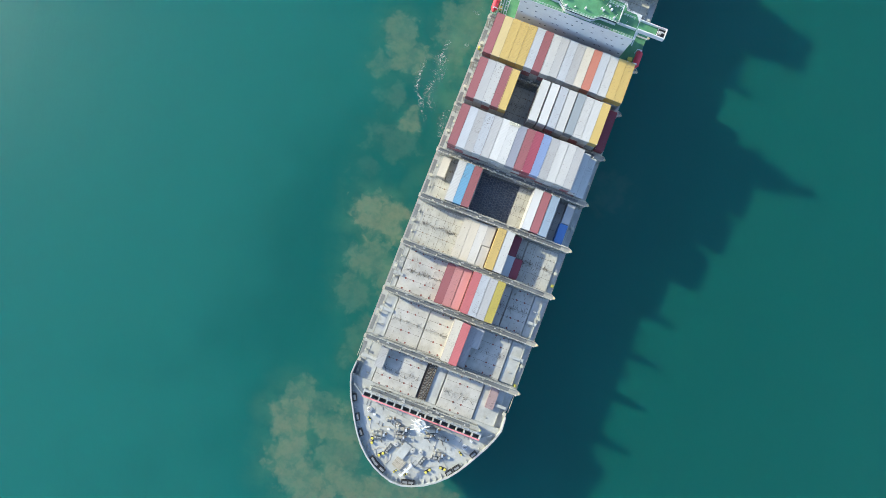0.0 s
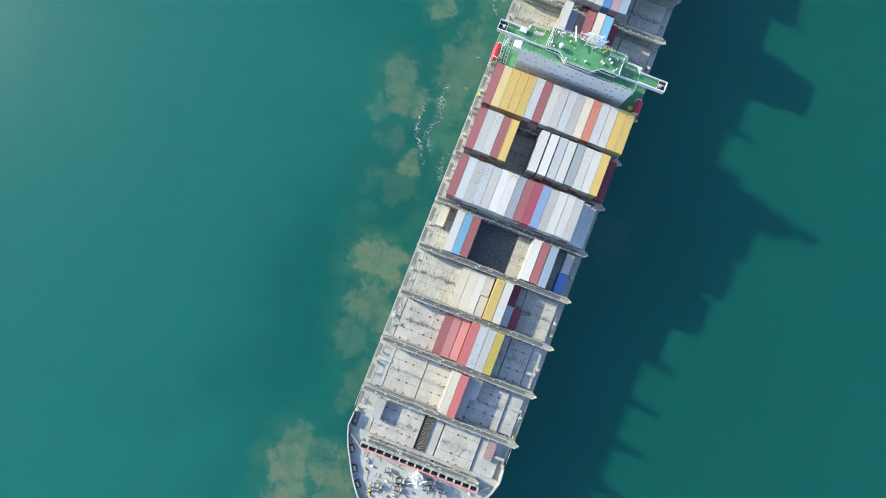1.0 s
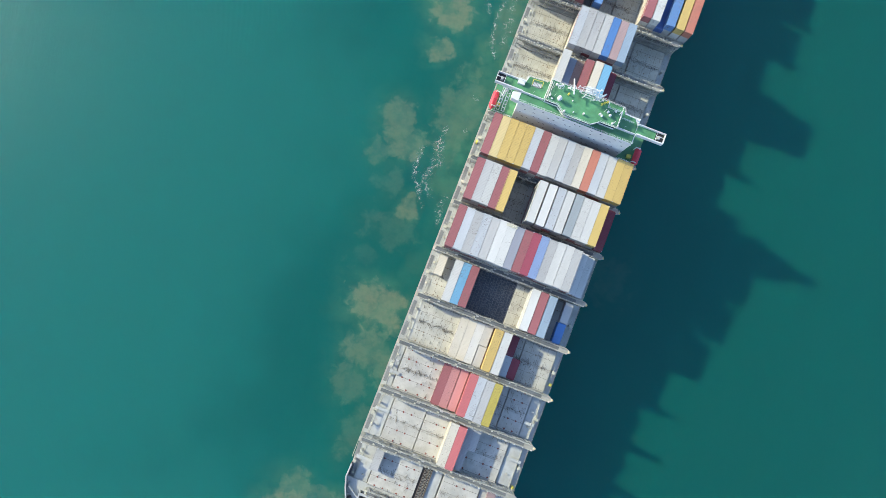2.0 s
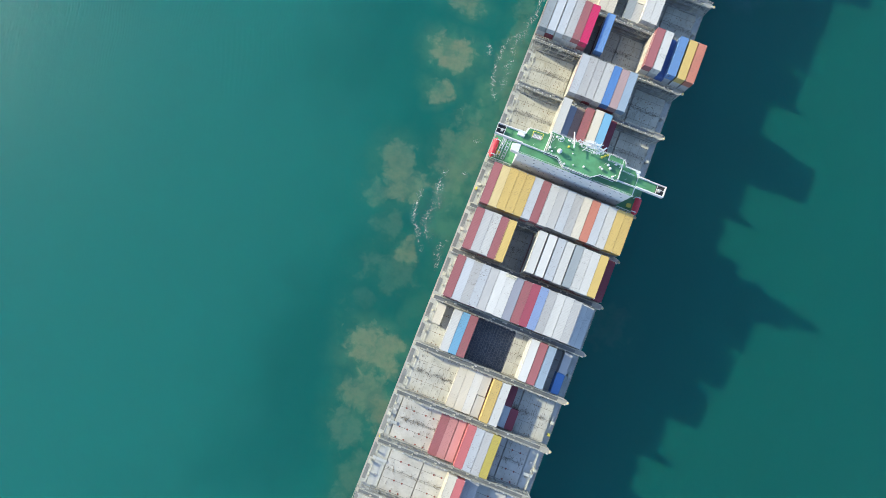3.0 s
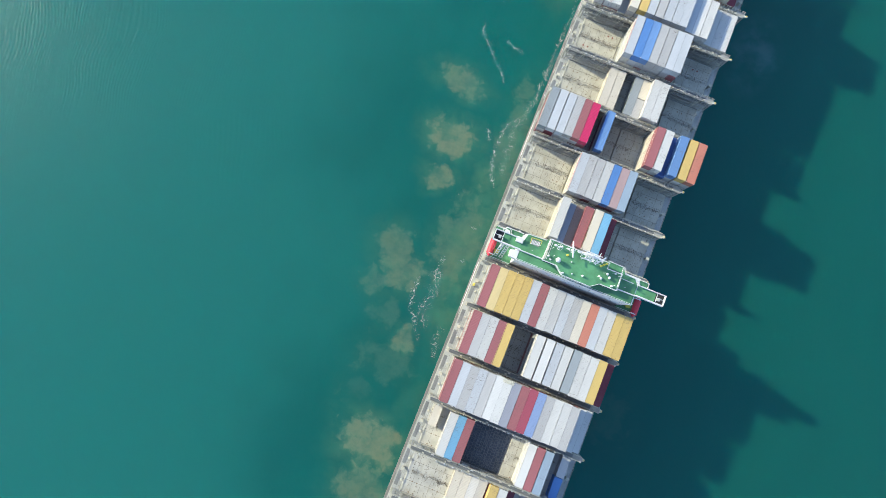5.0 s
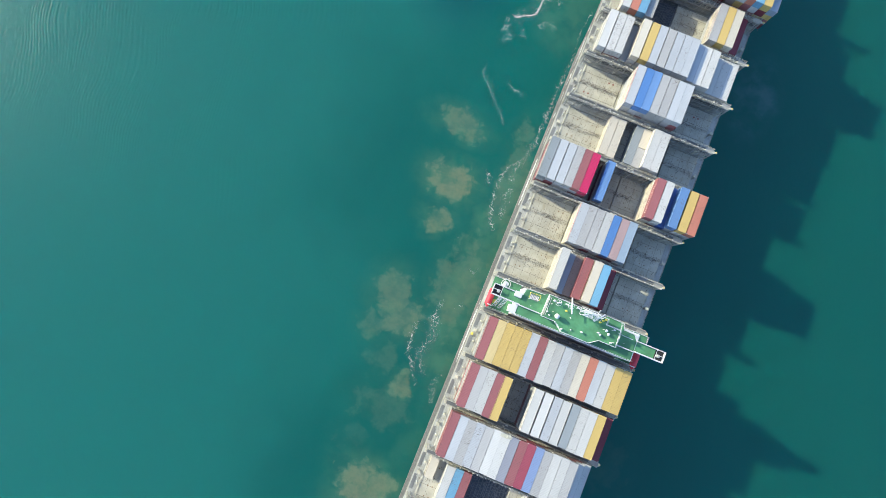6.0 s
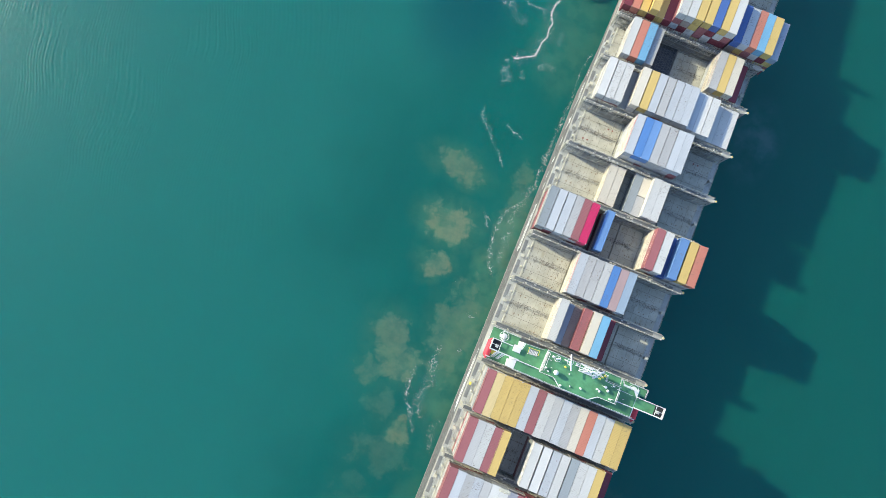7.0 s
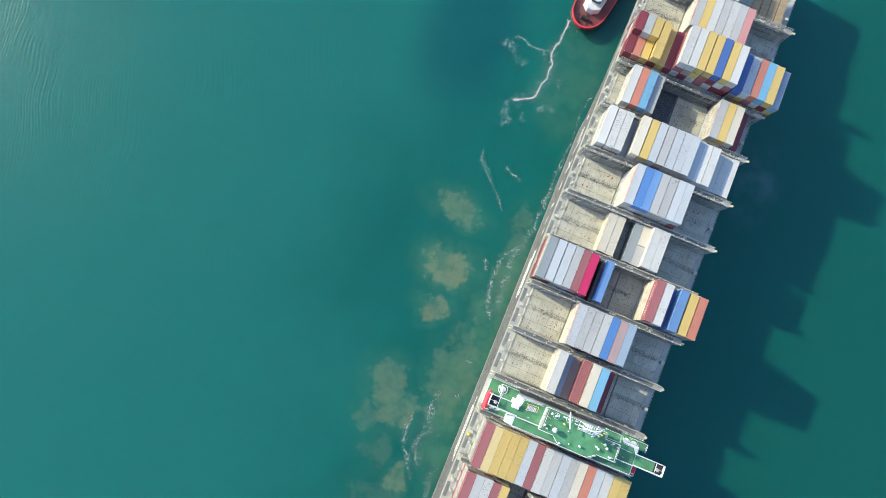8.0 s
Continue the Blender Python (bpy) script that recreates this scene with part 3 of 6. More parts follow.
FULL = ((-20.6, -7.95), (-7.91, 1.98), (2.02, 11.95), (11.99, 21.7))
BAYS = dict(A=-100.5, B=-86.0, C=-71.5, D=-57.3, E=-43.0, F=-28.7, G=-14.35, H=0.0, I=25.0, J=39.3, K=53.6, L=68.0, M=82.5, N=97.0, O=111.6, P=126.2, Q=140.7, R=155.2)
PANELS = dict(A=((-16.4, -2.9), (3.3, 14.4)), B=((-17.6, -7.62), (-7.58, 2.42), (2.46, 17.7)), C=((-19.8, -7.62), (-7.58, 2.42), (2.46, 12.42), (12.46, 19.4)),
              E=((-20.6, -7.9), (4.0, 11.95), (11.99, 21.7)), O=((-20.6, -8.2), (-0.6, 11.95), (11.99, 21.7)))
for bay, ya in BAYS.items():
    for x0, x1 in PANELS.get(bay, FULL):
        if bay in "FGH" and x1 < 0:
            hatch_cover(x0, x1, ya, False)
        else:
            hatch_cover(x0, x1, ya)
for bay, x0, x1, n in (("A", -14, -3, 50), ("A", 4, 13, 30), ("B", -17, -1, 40), ("B", 8, 17, 45), ("C", -18, -8, 80), ("C", 10, 19, 80), ("D", -19, -8, 100), ("D", 10, 21, 110), ("E", 4, 9, 50), ("E", -20, -16, 25),
                       ("G", -7, -1, 40), ("I", -20, -8, 70), ("I", 11, 21, 60), ("J", -20, -8, 110), ("J", 11, 21, 80), ("K", -2, 7, 90), ("L", -20, -8, 70), ("L", 11, 21, 60), ("M", -20, -8, 120), ("M", 11, 21, 60), ("O", 1, 8, 50), ("P", -20, -8, 30), ("Q", -20, -8, 60), ("Q", 12, 21, 60)):
    loose_gear(x0, x1, BAYS[bay] - 6.1, 0.55 if bay in "AMLIB" else 1.5, int(n * 0.8))


def open_hold(x0, x1, ya):
    """A hold with its cover off: sunk floor, walls and cell guides with container tops below."""
    t = thing("open_hold", ((x0 + x1) / 2, ya - 6.1, DECK), "open cargo hold with dark steel cell guides inside", "cargo hold")
    w, l = (x1 - x0) / 2, (5.2 if ya < -100 else 6.3)
    part("floor", boxes((-w, -l, 0.02, w, l, 0.06)), HOLD_PAINT, t, "dark slate hold floor")
    k = round(2 * w / 0.98)
    guide = to_mesh("cell_guide", boxes((-0.07, -l, 1.1, 0.07, l, 1.25)), HOLD_GUIDE)
    rung = to_mesh("cross_bar", boxes((-w / k + 0.1, -0.07, 1.0, w / k - 0.1, 0.07, 1.2)), HOLD_GUIDE)
    stub = to_mesh("guide_stub", boxes((-0.05, -0.45, 1.05, 0.05, 0.45, 1.3), (-0.3, 0.3, 1.05, 0.3, 0.42, 1.22)), HOLD_GUIDE)
    for i in range(k + 1):
        shared("cell_guide", guide, t, (-w + 2 * w * i / k, 0, 0))
        for j in range(14 if i < k else 0):
            shared("cross_bar", rung, t, (-w + 2 * w * (i + 0.5) / k, -l + 0.9 * j + (0.2 if i % 2 else 0.6) + rnd.uniform(-0.3, 0.3), 0))
            if rnd.random() < 0.5:
                shared("guide_stub", stub, t, (-w + 2 * w * (i + rnd.uniform(0.2, 0.8)) / k, -l + 0.5 + 0.84 * j, rnd.uniform(-0.05, 0.12)))
    for s in (-1, 1):
        part("coaming", boxes((-w - 0.1, s * (l + 0.08) - 0.08, 0, w + 0.1, s * (l + 0.08) + 0.08, 1.7)), BRIDGE_DARK, t)
    return t


open_hold(-7.8, 3.9, BAYS["E"])
open_hold(-8.1, -0.7, BAYS["O"])
rack = thing("cell_guide_rack", (-1.2, BAYS["A"] - 6.1, DECK), "rusty steel cell guide rack between hatch covers", "guide rack")
for x in (-1.1, 0, 1.0):
    part("rail", boxes((x, -6.1, 1.5, x + 0.1, 6.1, 1.9)), RUSTY, rack)
rung = to_mesh("rung", rods([((-1.1, 0, 1.7), (0, 0.55, 1.7)), ((1.1, 0, 1.7), (0, 0.55, 1.7)), ((-1.1, 0, 1.8), (1.1, 0, 1.8))], 0.06, 5), BRIDGE_PAINT)
for i in range(16):
    shared("rung", rung, rack, (0, -6 + 0.76 * i, 0))
part("post", boxes(*[(x, y, 0, x + 0.15, y + 0.15, 1.55) for x in (-1.1, 0.95) for y in (-6, -2, 2, 5.8)]), RUSTY, rack)
part("rack_floor", boxes((-1.7, -6.1, 0.02, 1.25, 6.1, 0.75)), HATCH_DARK, rack, "grimy floor under the rack")
part("walk_plate", boxes((1.3, -6.1, 1.2, 4.2, 6.1, 1.35)), STEEL_DECK, rack, "pale steel plate beside the rack")


# ---- lashing bridges ----
def lashing_bridge(y, x0, x1, top=22.5, tall=False):
    t = thing("lashing_bridge", (0, y, DECK), ("tall " if tall else "") + "weathered grey steel lashing bridge with walkway and rails", "lashing bridge", "lashing bridges across the deck")
    h, half = top - DECK, 0.62
    k = round((x1 - x0 - 2) / PITCH)
    step = (x1 - x0 - 2) / k
    treads = [(x0 + 1 + step * (i + 0.5) / 2 - 0.05, -0.5, h - 0.02, x0 + 1 + step * (i + 0.5) / 2 + 0.05, 0.5, h + 0.03) for i in range(2 * k)]
    part("walkway", boxes((x0 + 0.6, -0.46, h - 0.1, x1 - 1.0, 0.46, h), *treads), BRIDGE_DARK, t, "dark grating walkway with cross bars")
    levels = [2.45, h - 0.4] + ([2.45 + (h - 2.85) * 0.5] if tall else [])
    for s in (-1, 1):
        part("girder", boxes((x0 + 0.4, s * half - 0.09, h - 0.35, x1 - 0.8, s * half + 0.09, h + 0.05)), BRIDGE_PAINT, t)
        part("lower_girder", boxes((x0 + 0.8, s * half - 0.1, 2.4, x1 - 1.2, s * half + 0.1, 2.72)), BRIDGE_PAINT, t)
        for z in (1.05, 0.55):
            part("hand_rail", rods([((x0 + 0.6, s * 0.64, h + z), (x1 - 1, s * 0.64, h + z))], 0.045, 5), CREAM_STEEL if z > 1 or s > 0 else BRIDGE_PAINT, t)
        if tall:
            part("middle_girder", boxes((x0 + 0.6, s * half - 0.08, levels[2] - 0.1, x1 - 1.0, s * half + 0.08, levels[2] + 0.12)), BRIDGE_PAINT, t)
            for z in (levels[2] + 0.55, levels[2] + 1.0, 3.3):
                part("guard_bar", rods([((x0 + 0.6, s * 0.66, z), (x1 - 1, s * 0.66, z))], 0.04, 5), BRIDGE_PAINT, t)
    if tall:
        part("lower_walkway", boxes((x0 + 0.6, -0.5, levels[2] - 0.06, x1 - 1.0, 0.5, levels[2])), BRIDGE_DARK, t, "dark grating walkway")
    post = to_mesh("post", boxes((-0.12, -0.74, 0, 0.12, -0.5, h - 0.3), (-0.12, 0.5, 0, 0.12, 0.74, h - 0.3), (-0.08, -0.72, h, 0.08, -0.57, h + 1.05), (-0.08, 0.57, h, 0.08, 0.72, h + 1.05)), BRIDGE_PAINT)
    cap = to_mesh("post_cap", soften(boxes((-0.17, -0.88, h + 0.95, 0.17, -0.5, h + 1.22)), 0.05), CAST_STEEL)
    lo = [z for z in sorted(levels)]
    for s in (-1, 1):
        cells = [(x0 + 1 + step * i, a, b) for i in range(k) for a, b in zip(lo, lo[1:])]
        bars = [((x, s * 0.6, a), (x + step, s * 0.6, b)) for x, a, b in cells] + [((x + step, s * 0.6, a), (x, s * 0.6, b)) for x, a, b in cells]
        tagged(part("lattice", rods(bars, 0.055, 5), BRIDGE_PAINT, t, "crossed steel braces"), kind="stuff")
    for i in range(k + 1):
        x = x0 + 1 + step * i
        shared("post", post, t, (x, 0, 0))
        shared("post_cap", cap, t, (x, 0, 0))
    for i in range(4):
        x = x0 + 5 + (x1 - x0 - 10) * i / 3.0
        part("ladder", rods([((x - 0.25, -0.9, 0), (x - 0.25, -0.75, h + 0.9)), ((x + 0.25, -0.9, 0), (x + 0.25, -0.75, h + 0.9))] + [((x - 0.25, -0.88, 0.4 * j), (x + 0.25, -0.88, 0.4 * j)) for j in range(1, 15)], 0.035, 5), CREAM_STEEL, t)
    # pale props leaning from the upper rail to the covers
    if tall:
        for i in range(6):
            x = x0 + 5 + (x1 - x0 - 10) * i / 5.0 + rnd.uniform(-0.8, 0.8)
            part("prop", rods([((x + 0.9, -0.5, h + 1.1), (x - 0.9, -1.12, 2.75))], 0.085, 6), CREAM_STEEL, t)
    else:
        for i in range(5):
            x, s = x0 + 4 + (x1 - x0 - 12) * (i + rnd.uniform(0, 0.7)) / 5, rnd.choice((-1, 1))
            part("gangway_bar", rods([((x, s * 0.78, h + 0.9), (x + rnd.uniform(2.5, 4.5), s * 0.98, h + rnd.uniform(-0.2, 0.7)))], 0.09, 6), CREAM_STEEL, t)
    for i in range(14):
        x, s, l = rnd.uniform(x0 + 2, x1 - 4), rnd.choice((-1, 1)), rnd.uniform(0.3, 1.1)
        part("cover_plate", boxes((x, s * 0.25 - 0.18, h + 0.034, x + l, s * 0.25 + 0.18, h + rnd.uniform(0.06, 0.3))), rnd.choice((BRIDGE_PAINT, HATCH_DARK, CAST_STEEL, CREAM_STEEL)), t)
    bm = bmesh.new()
    for i in range(170):
        x, s = rnd.uniform(x0 + 1, x1 - 2), rnd.choice((-1, -1, 1))
        z = h + rnd.uniform(-0.3, 0.9)
        rod(bm, (x, s * 0.74, z - rnd.uniform(0.5, 1.6)), (x + rnd.gauss(0, 0.25), s * rnd.uniform(0.8, 1.08), z), 0.035, 5)
    tagged(part("lashing_gear", bm, ROD_STEEL, t, "dull steel lashing bars hung on the bridge"), kind="stuff")
    bm = bmesh.new()
    for i in range(90):
        x, s, z = rnd.uniform(x0 + 1, x1 - 2), rnd.choice((-1, -1, 1)), h + rnd.uniform(0.0, 1.1)
        l, w = rnd.choice((0.12, 0.2, 0.25, 0.7)), rnd.uniform(0.04, 0.1)
        box(bm, x, s * 0.78 - w, z - 0.12, x + l, s * 0.78 + w, z)
    tagged(part("turnbuckle_gear", bm, CREAM_STEEL, t, "pale turnbuckles and clips on the rails"), kind="stuff")
    for i in range(7):
        x, s = rnd.uniform(x0 + 2, x1 - 4), rnd.choice((-1, 1))
        part("gear_bin", boxes((x, s * 0.95 - 0.15, h - 0.5, x + rnd.uniform(0.5, 1.0), s * 0.95 + 0.15, h + 0.05)), rnd.choice((BRIDGE_PAINT, CAST_STEEL, HATCH_DARK)), t)
    nose = 0.12 if tall else 0.35
    part("end_platform", prism(((x1 - 3.2, -0.8), (x1 - 1.2, -0.75), (x1 - 0.2, -nose), (x1 - 0.2, nose), (x1 - 1.2, 0.75), (x1 - 3.2, 0.8)), h - 0.22, h + 0.05), BRIDGE_PAINT, t, "grey platform at the bridge end")
    rail = [(x1 - 3.2, -0.8), (x1 - 1.2, -0.75), (x1 - 0.25, -0.3), (x1 - 0.25, 0.3), (x1 - 1.2, 0.75), (x1 - 3.2, 0.8)]
    if not tall:
        railing(t, [(a, b, h) for a, b in rail], 0.95, 1.0, CREAM_STEEL, 0.045, "end_rail")
    else:
        part("knee_brace", rods([((x1 - 0.2, 0, h - 0.1), (x1 - 3.4, 0.6, 2.6)), ((x1 - 0.2, 0, h - 0.1), (x1 - 3.4, -0.6, 2.6))], 0.09, 6), BRIDGE_PAINT, t)
    part("end_strut", rods([((x1 - 0.5, 0, h - 0.2), (x1 - 1.8, 0, 0)), ((x1 - 1.8, 0.5, h - 0.3), (x1 - 1.8, 0.5, 0)), ((x1 - 1.8, -0.5, h - 0.3), (x1 - 1.8, -0.5, 0))], 0.11, 6), CREAM_STEEL, t)
    part("lamp", soften(rod(bmesh.new(), (x1 - 0.1, 0, h - 0.1), (x1 - 0.1, 0, h + 0.35), 0.38, 10), 0.1), CREAM_STEEL, t, "pale cream floodlight")
    part("lamp_lens", soften(rod(bmesh.new(), (x1 - 0.1, 0, h + 0.35), (x1 - 0.1, 0, h + 0.42), 0.24, 10), 0.03), YELLOW, t, "yellow lamp glass")
    part("left_platform", boxes((x0, -0.6, h - 0.3, x0 + 0.8, 0.6, h)), CREAM_STEEL, t, "pale cream platform at the bridge end")
    part("left_leg", boxes((x0 + 0.1, -0.5, 0, x0 + 0.5, -0.3, h - 0.3), (x0 + 0.1, 0.3, 0, x0 + 0.5, 0.5, h - 0.3)), CREAM_STEEL, t)
    return t


low_bridge = lashing_bridge(BAYS["C"] - 13.25, -22.9, 24.0)
tall_bridge = lashing_bridge(BAYS["K"] - 13.6, -23.0, 24.3, 24.0, True)
for bay, ya in BAYS.items():
    if bay in "BDEFGHIJ":
        copy_thing(low_bridge, pose(0, ya - (13.25 if ya < 0 else 13.5), DECK))
    elif bay in "LMNOPQR":
        copy_thing(tall_bridge, pose(0, ya - 13.6, DECK))
copy_thing(low_bridge, pose(0, 0.55, DECK))
lashing_bridge(BAYS["A"] - 12.2, -16.2, 17.4, 21.4)


# ---- containers ----
def corrugated(l, h):
    """Body of a container: corrugated walls between rails and corner posts."""
    bm = bmesh.new()
    w, e = 1.219, l / 2
    for s in (-1, 1):
        k = int(l / 0.28)
        for i in range(k):
            a, b = -e + 0.12 + (l - 0.24) * i / k, -e + 0.12 + (l - 0.24) * (i + 1) / k
            xa, xb = (w - 0.01, w - 0.05) if i % 2 else (w - 0.05, w - 0.01)
            bm.faces.new([bm.verts.new(p) for p in ((s * xa, a, 0.14), (s * xb, b, 0.14), (s * xb, b, h - 0.1), (s * xa, a, h - 0.1))])
        box(bm, s * w - (0.08 if s > 0 else 0), -e, 0, s * w + (0.08 if s < 0 else 0), e, 0.15)
        box(bm, s * w - (0.07 if s > 0 else 0), -e, h - 0.11, s * w + (0.07 if s < 0 else 0), e, h)
        for t in (-1, 1):
            box(bm, min(s * w, s * (w - 0.16)), min(t * e, t * (e - 0.16)), 0, max(s * w, s * (w - 0.16)), max(t * e, t * (e - 0.16)), h)
    box(bm, -w + 0.1, -e, 0, w - 0.1, -e + 0.08, 0.14)
    box(bm, -w + 0.1, -e, h - 0.12, w - 0.1, -e + 0.08, h)
    box(bm, -w + 0.1, e - 0.08, h - 0.12, w - 0.1, e, h)
    box(bm, -w + 0.1, e - 0.05, 0.1, w - 0.1, e - 0.03, h - 0.1)
    box(bm, -w + 0.1, -e + 0.1, 0.02, w - 0.1, e - 0.1, 0.1)
    return bm


def roof_bm(l, h):
    bm = bmesh.new()
    w, e = 1.15, l / 2 - 0.09
    k = int(l / 0.42)
    for i in range(k):
        a, b = -e + 2 * e * i / k, -e + 2 * e * (i + 1) / k
        m = (a + b) / 2
        zs = (h - 0.036, h - 0.016)
        for p, q, z, y in ((a, m, zs[0], zs[1]), (m, b, zs[1], zs[0])):
            bm.faces.new([bm.verts.new(v) for v in ((-w, p, z), (w, p, z), (w, q, y), (-w, q, y))])
    return bm


def door_bm(l, h, s):
    e = l / 2
    bm = boxes((min(0.02 * s, 1.06 * s), -e + 0.02, 0.15, max(0.02 * s, 1.06 * s), -e + 0.07, h - 0.13))
    for x in (0.3, 0.78):
        rod(bm, (x * s, -e, 0.16), (x * s, -e, h - 0.14), 0.03, 5)
        box(bm, x * s - 0.12, -e - 0.02, 1.0, x * s + 0.12, -e + 0.03, 1.06)
    return bm


SHAPES = {}
for size, l in (("40", 12.192), ("20", 6.058)):
    for tall, h in (("", 2.591), ("h", 2.896)):
        SHAPES[size + tall] = [to_mesh("body", corrugated(l, h), MATS["W"]), to_mesh("roof", roof_bm(l, h), MATS["W"]), to_mesh("door", door_bm(l, h, 1), MATS["W"]), to_mesh("door", door_bm(l, h, -1), MATS["W"])]
for size, (l, h) in {"40": (12.192, 2.591), "20": (6.058, 2.591), "40h": (12.192, 2.896), "20h": (6.058, 2.896)}.items():
    me = SHAPES[size][0]
    bm = bmesh.new()
    bm.from_mesh(me)
    k = len(bm.faces)
    for x in (-1.135, 1.135):
        for y in (-l / 2 + 0.085, l / 2 - 0.085):
            box(bm, x - 0.09, y - 0.09, h - 0.1, x + 0.09, y + 0.09, h + 0.006)
    bm.faces.ensure_lookup_table()
    for f in bm.faces[k:]:
        f.material_index = 1
    bmesh.ops.recalc_face_normals(bm, faces=bm.faces[k:])
    bm.to_mesh(me)
    bm.free()
    me.materials.append(CAST_STEEL)


def container(x, y, z, colour, size, flags=""):
    long = "forty" if size[0] == "4" else "twenty"
    t = thing("shipping_container", (x, y, z), f"{WORDS[colour]} {long}-foot corrugated steel shipping container stacked on deck", "container", "containers on deck")
    me = SHAPES[size]
    for nm, m in zip(("body", "roof", "door", "door"), me):
        shared(nm, m, t, mat=MATS[colour])
    if "l" in flags:
        for k in range(14):
            shared("lettering_bar", BAR, t, (-1.235, -4.6 + 0.68 * k, 1.5), MATS["N"] if colour == "C" else MATS["T"] if colour in "WGXH" else WHITE)
    if "s" in flags:
        shared("side_stripe", STRIPE, t, (-1.235, 0, 2.1), MATS["Z"])
    return t


BAR = to_mesh("lettering_bar", boxes((-0.012, -0.1, -0.26, 0.0, 0.1, 0.26)), WHITE)
STRIPE = to_mesh("side_stripe", boxes((-0.012, -5.8, -0.22, 0.0, 5.8, 0.22)), WHITE)


lower = {}


def low_container(x, y, z, colour, size):
    """Containers deep in the stacks, joined."""
    l, h = (12.19 if size[0] == "4" else 6.06), (2.896 if "h" in size else 2.59)
    bm = lower.setdefault(colour, bmesh.new())
    w, e = 1.219, l / 2
    box(bm, x - w, y - e, z, x + w, y + e, z + h - 0.02)
    box(bm, x - w - 0.01, y - e - 0.02, z, x - w + 0.15, y - e, z + h - 0.02)
    box(bm, x + w - 0.15, y - e - 0.02, z, x + w + 0.01, y - e, z + h - 0.02)
    for i in range(4):
        rod(bm, (x - 0.8 + 0.5 * i, y - e - 0.02, z + 0.15), (x - 0.8 + 0.5 * i, y - e - 0.02, z + h - 0.2), 0.03, 4)


def lashings(x, y, tiers):
    """Crossed lashing rods on the forward end of a stack."""
    for i in range(min(tiers, 2)):
        for s in (-1, 1):
            rod(lash, (x + s * 1.12, y - 0.75, HATCH + 0.25), (x - s * rnd.uniform(0.9, 1.12), y - 0.06, HATCH + 2.55 + 2.6 * i), 0.028, 4)


lash = bmesh.new()


def stacks(bay, text, x0=X0, pitch=PITCH, aft=0.0):
    """Stacks of a bay, each: column, paint letter, tiers, then a or f for a short box in the aft or fore half, h for tall boxes, m for tall ones on top, l and s for marks on the side, d for on deck."""
    ya = BAYS[bay] + aft
    before = -9.0
    for word in text.split():
        letter = next(i for i, c in enumerate(word) if c.isalpha())
        col, colour, n, flags = float(word[:letter]), word[letter], int(word[letter + 1]), word[letter + 2:]
        long = "20" if "a" in flags or "f" in flags else "40"
        y = ya - 6.1 + (3.05 if "a" in flags else -3.07 if "f" in flags else 0)
        x = x0 + pitch * col + pitch / 2
        if "a" not in flags:
            lashings(x, ya - 12.2, n)
        bare = col - before > 1.5
        before = col
        z = DECK + 0.02 if "d" in flags else HATCH
        for i in range(n):
            high = "h" in flags or "m" in flags and i >= n - 2
            c = colour if i == n - 1 or bare and n < 3 else "C" if "l" in flags and i == n - 2 else rnd.choice("WGCH") if "l" in flags else rnd.choice("RDGKWDYNGHRD") if bay in "PQ" else rnd.choice("GKWGR" if bay in "GNIOHF" else "RDGWG")
            at = (x + rnd.uniform(-0.03, 0.03), y + rnd.uniform(-0.09, 0.09), z, c, long + ("h" if high else ""))
            z += 2.9 if high else 2.6
            if i >= n - 2:
                container(*at, flags if i == n - 1 else flags.replace("s", ""))
            else:
                low_container(*at)


stacks("A", "2.2G1a 15.95P1ad")
stacks("B", "9C2h 10Z2h 11G1h 11.8G1ha")
stacks("C", "6R1 7T1 8.05T1 9.12Z2h 10.12H2h 11.13G2h 12.1V2h")
stacks("D", "5.9C1 6.9C1 7.9X1 8.9G1a 8.95G1f 10.04Y2h 11.07W2h 12.15D1a 12.15H1f 13.15D1f")
stacks("E", "1C1ha 2.9W2h 3.88S2h 4.86R2h 12.42X2h 13.45R2h 14.5L2h 16.75G1ha 16.7B1hf")
stacks("F", "1R4 2H4 3G4 4H4 5G4 6X4 7X4 8J4 9R4 10F4 11Q4 12G4 13W4 14W4 15G4 16X3 17X2")
stacks("G", "1R4m 2G4m 3W4m 4R4m 4.9Y4m 8.6W4m 9.75X4m 10.85H4m 11.9W4m 12.98K4m 14W4m 15W4m 15.98Y4m 17.2D3")
stacks("H", "1R4m 2A4m 3Y4m 4Y4m 5Y4m 6H4m 7R4m 8W4m 9G4m 10H4m 11G4m 12C4m 13O4m 14H4m 15W4m 16Y4m 17Y4m", aft=-0.65)
stacks("I", "5.9W3hl 6.9L2 7.9N2 8.85R3 9.95C3hl 10.97S3h 11.98D2")
stacks("J", "6.07H3hls 7.05G3h 8.06G3ha 8.06G3hf 9.08W3h 10.07B3h 11.07P3h 12.07L3h")
stacks("K", "0K4 1.05H4 2.12H4 3.15G4 4.1R4 5.08M4 7.15E3h")
stacks("K", "13.1R4ml 14.15X4m 15.15U3 16E4m 17.15Y4m 18.25O4m")
stacks("L", "5.85C2 6.87C2 9.1K2 10.1C2a 10.1G2f 11.1X3 12.1X3")
stacks("M", "6.25H4hls 7.28B4h 8.25E4h 9.27G4h 10.3G4h 11.35H4h 12.25H4h")
stacks("N", "0.95X3h 2.03X3h 3.05X3h 4.1K2 5C4 6.08Y4 7.12H4 8.18G4 9.24H4 10.28H4 11.2H4 12.12H3h 13.12X3h 14.15X3h 15.15W2h 16.14W2h 17.1X2h")
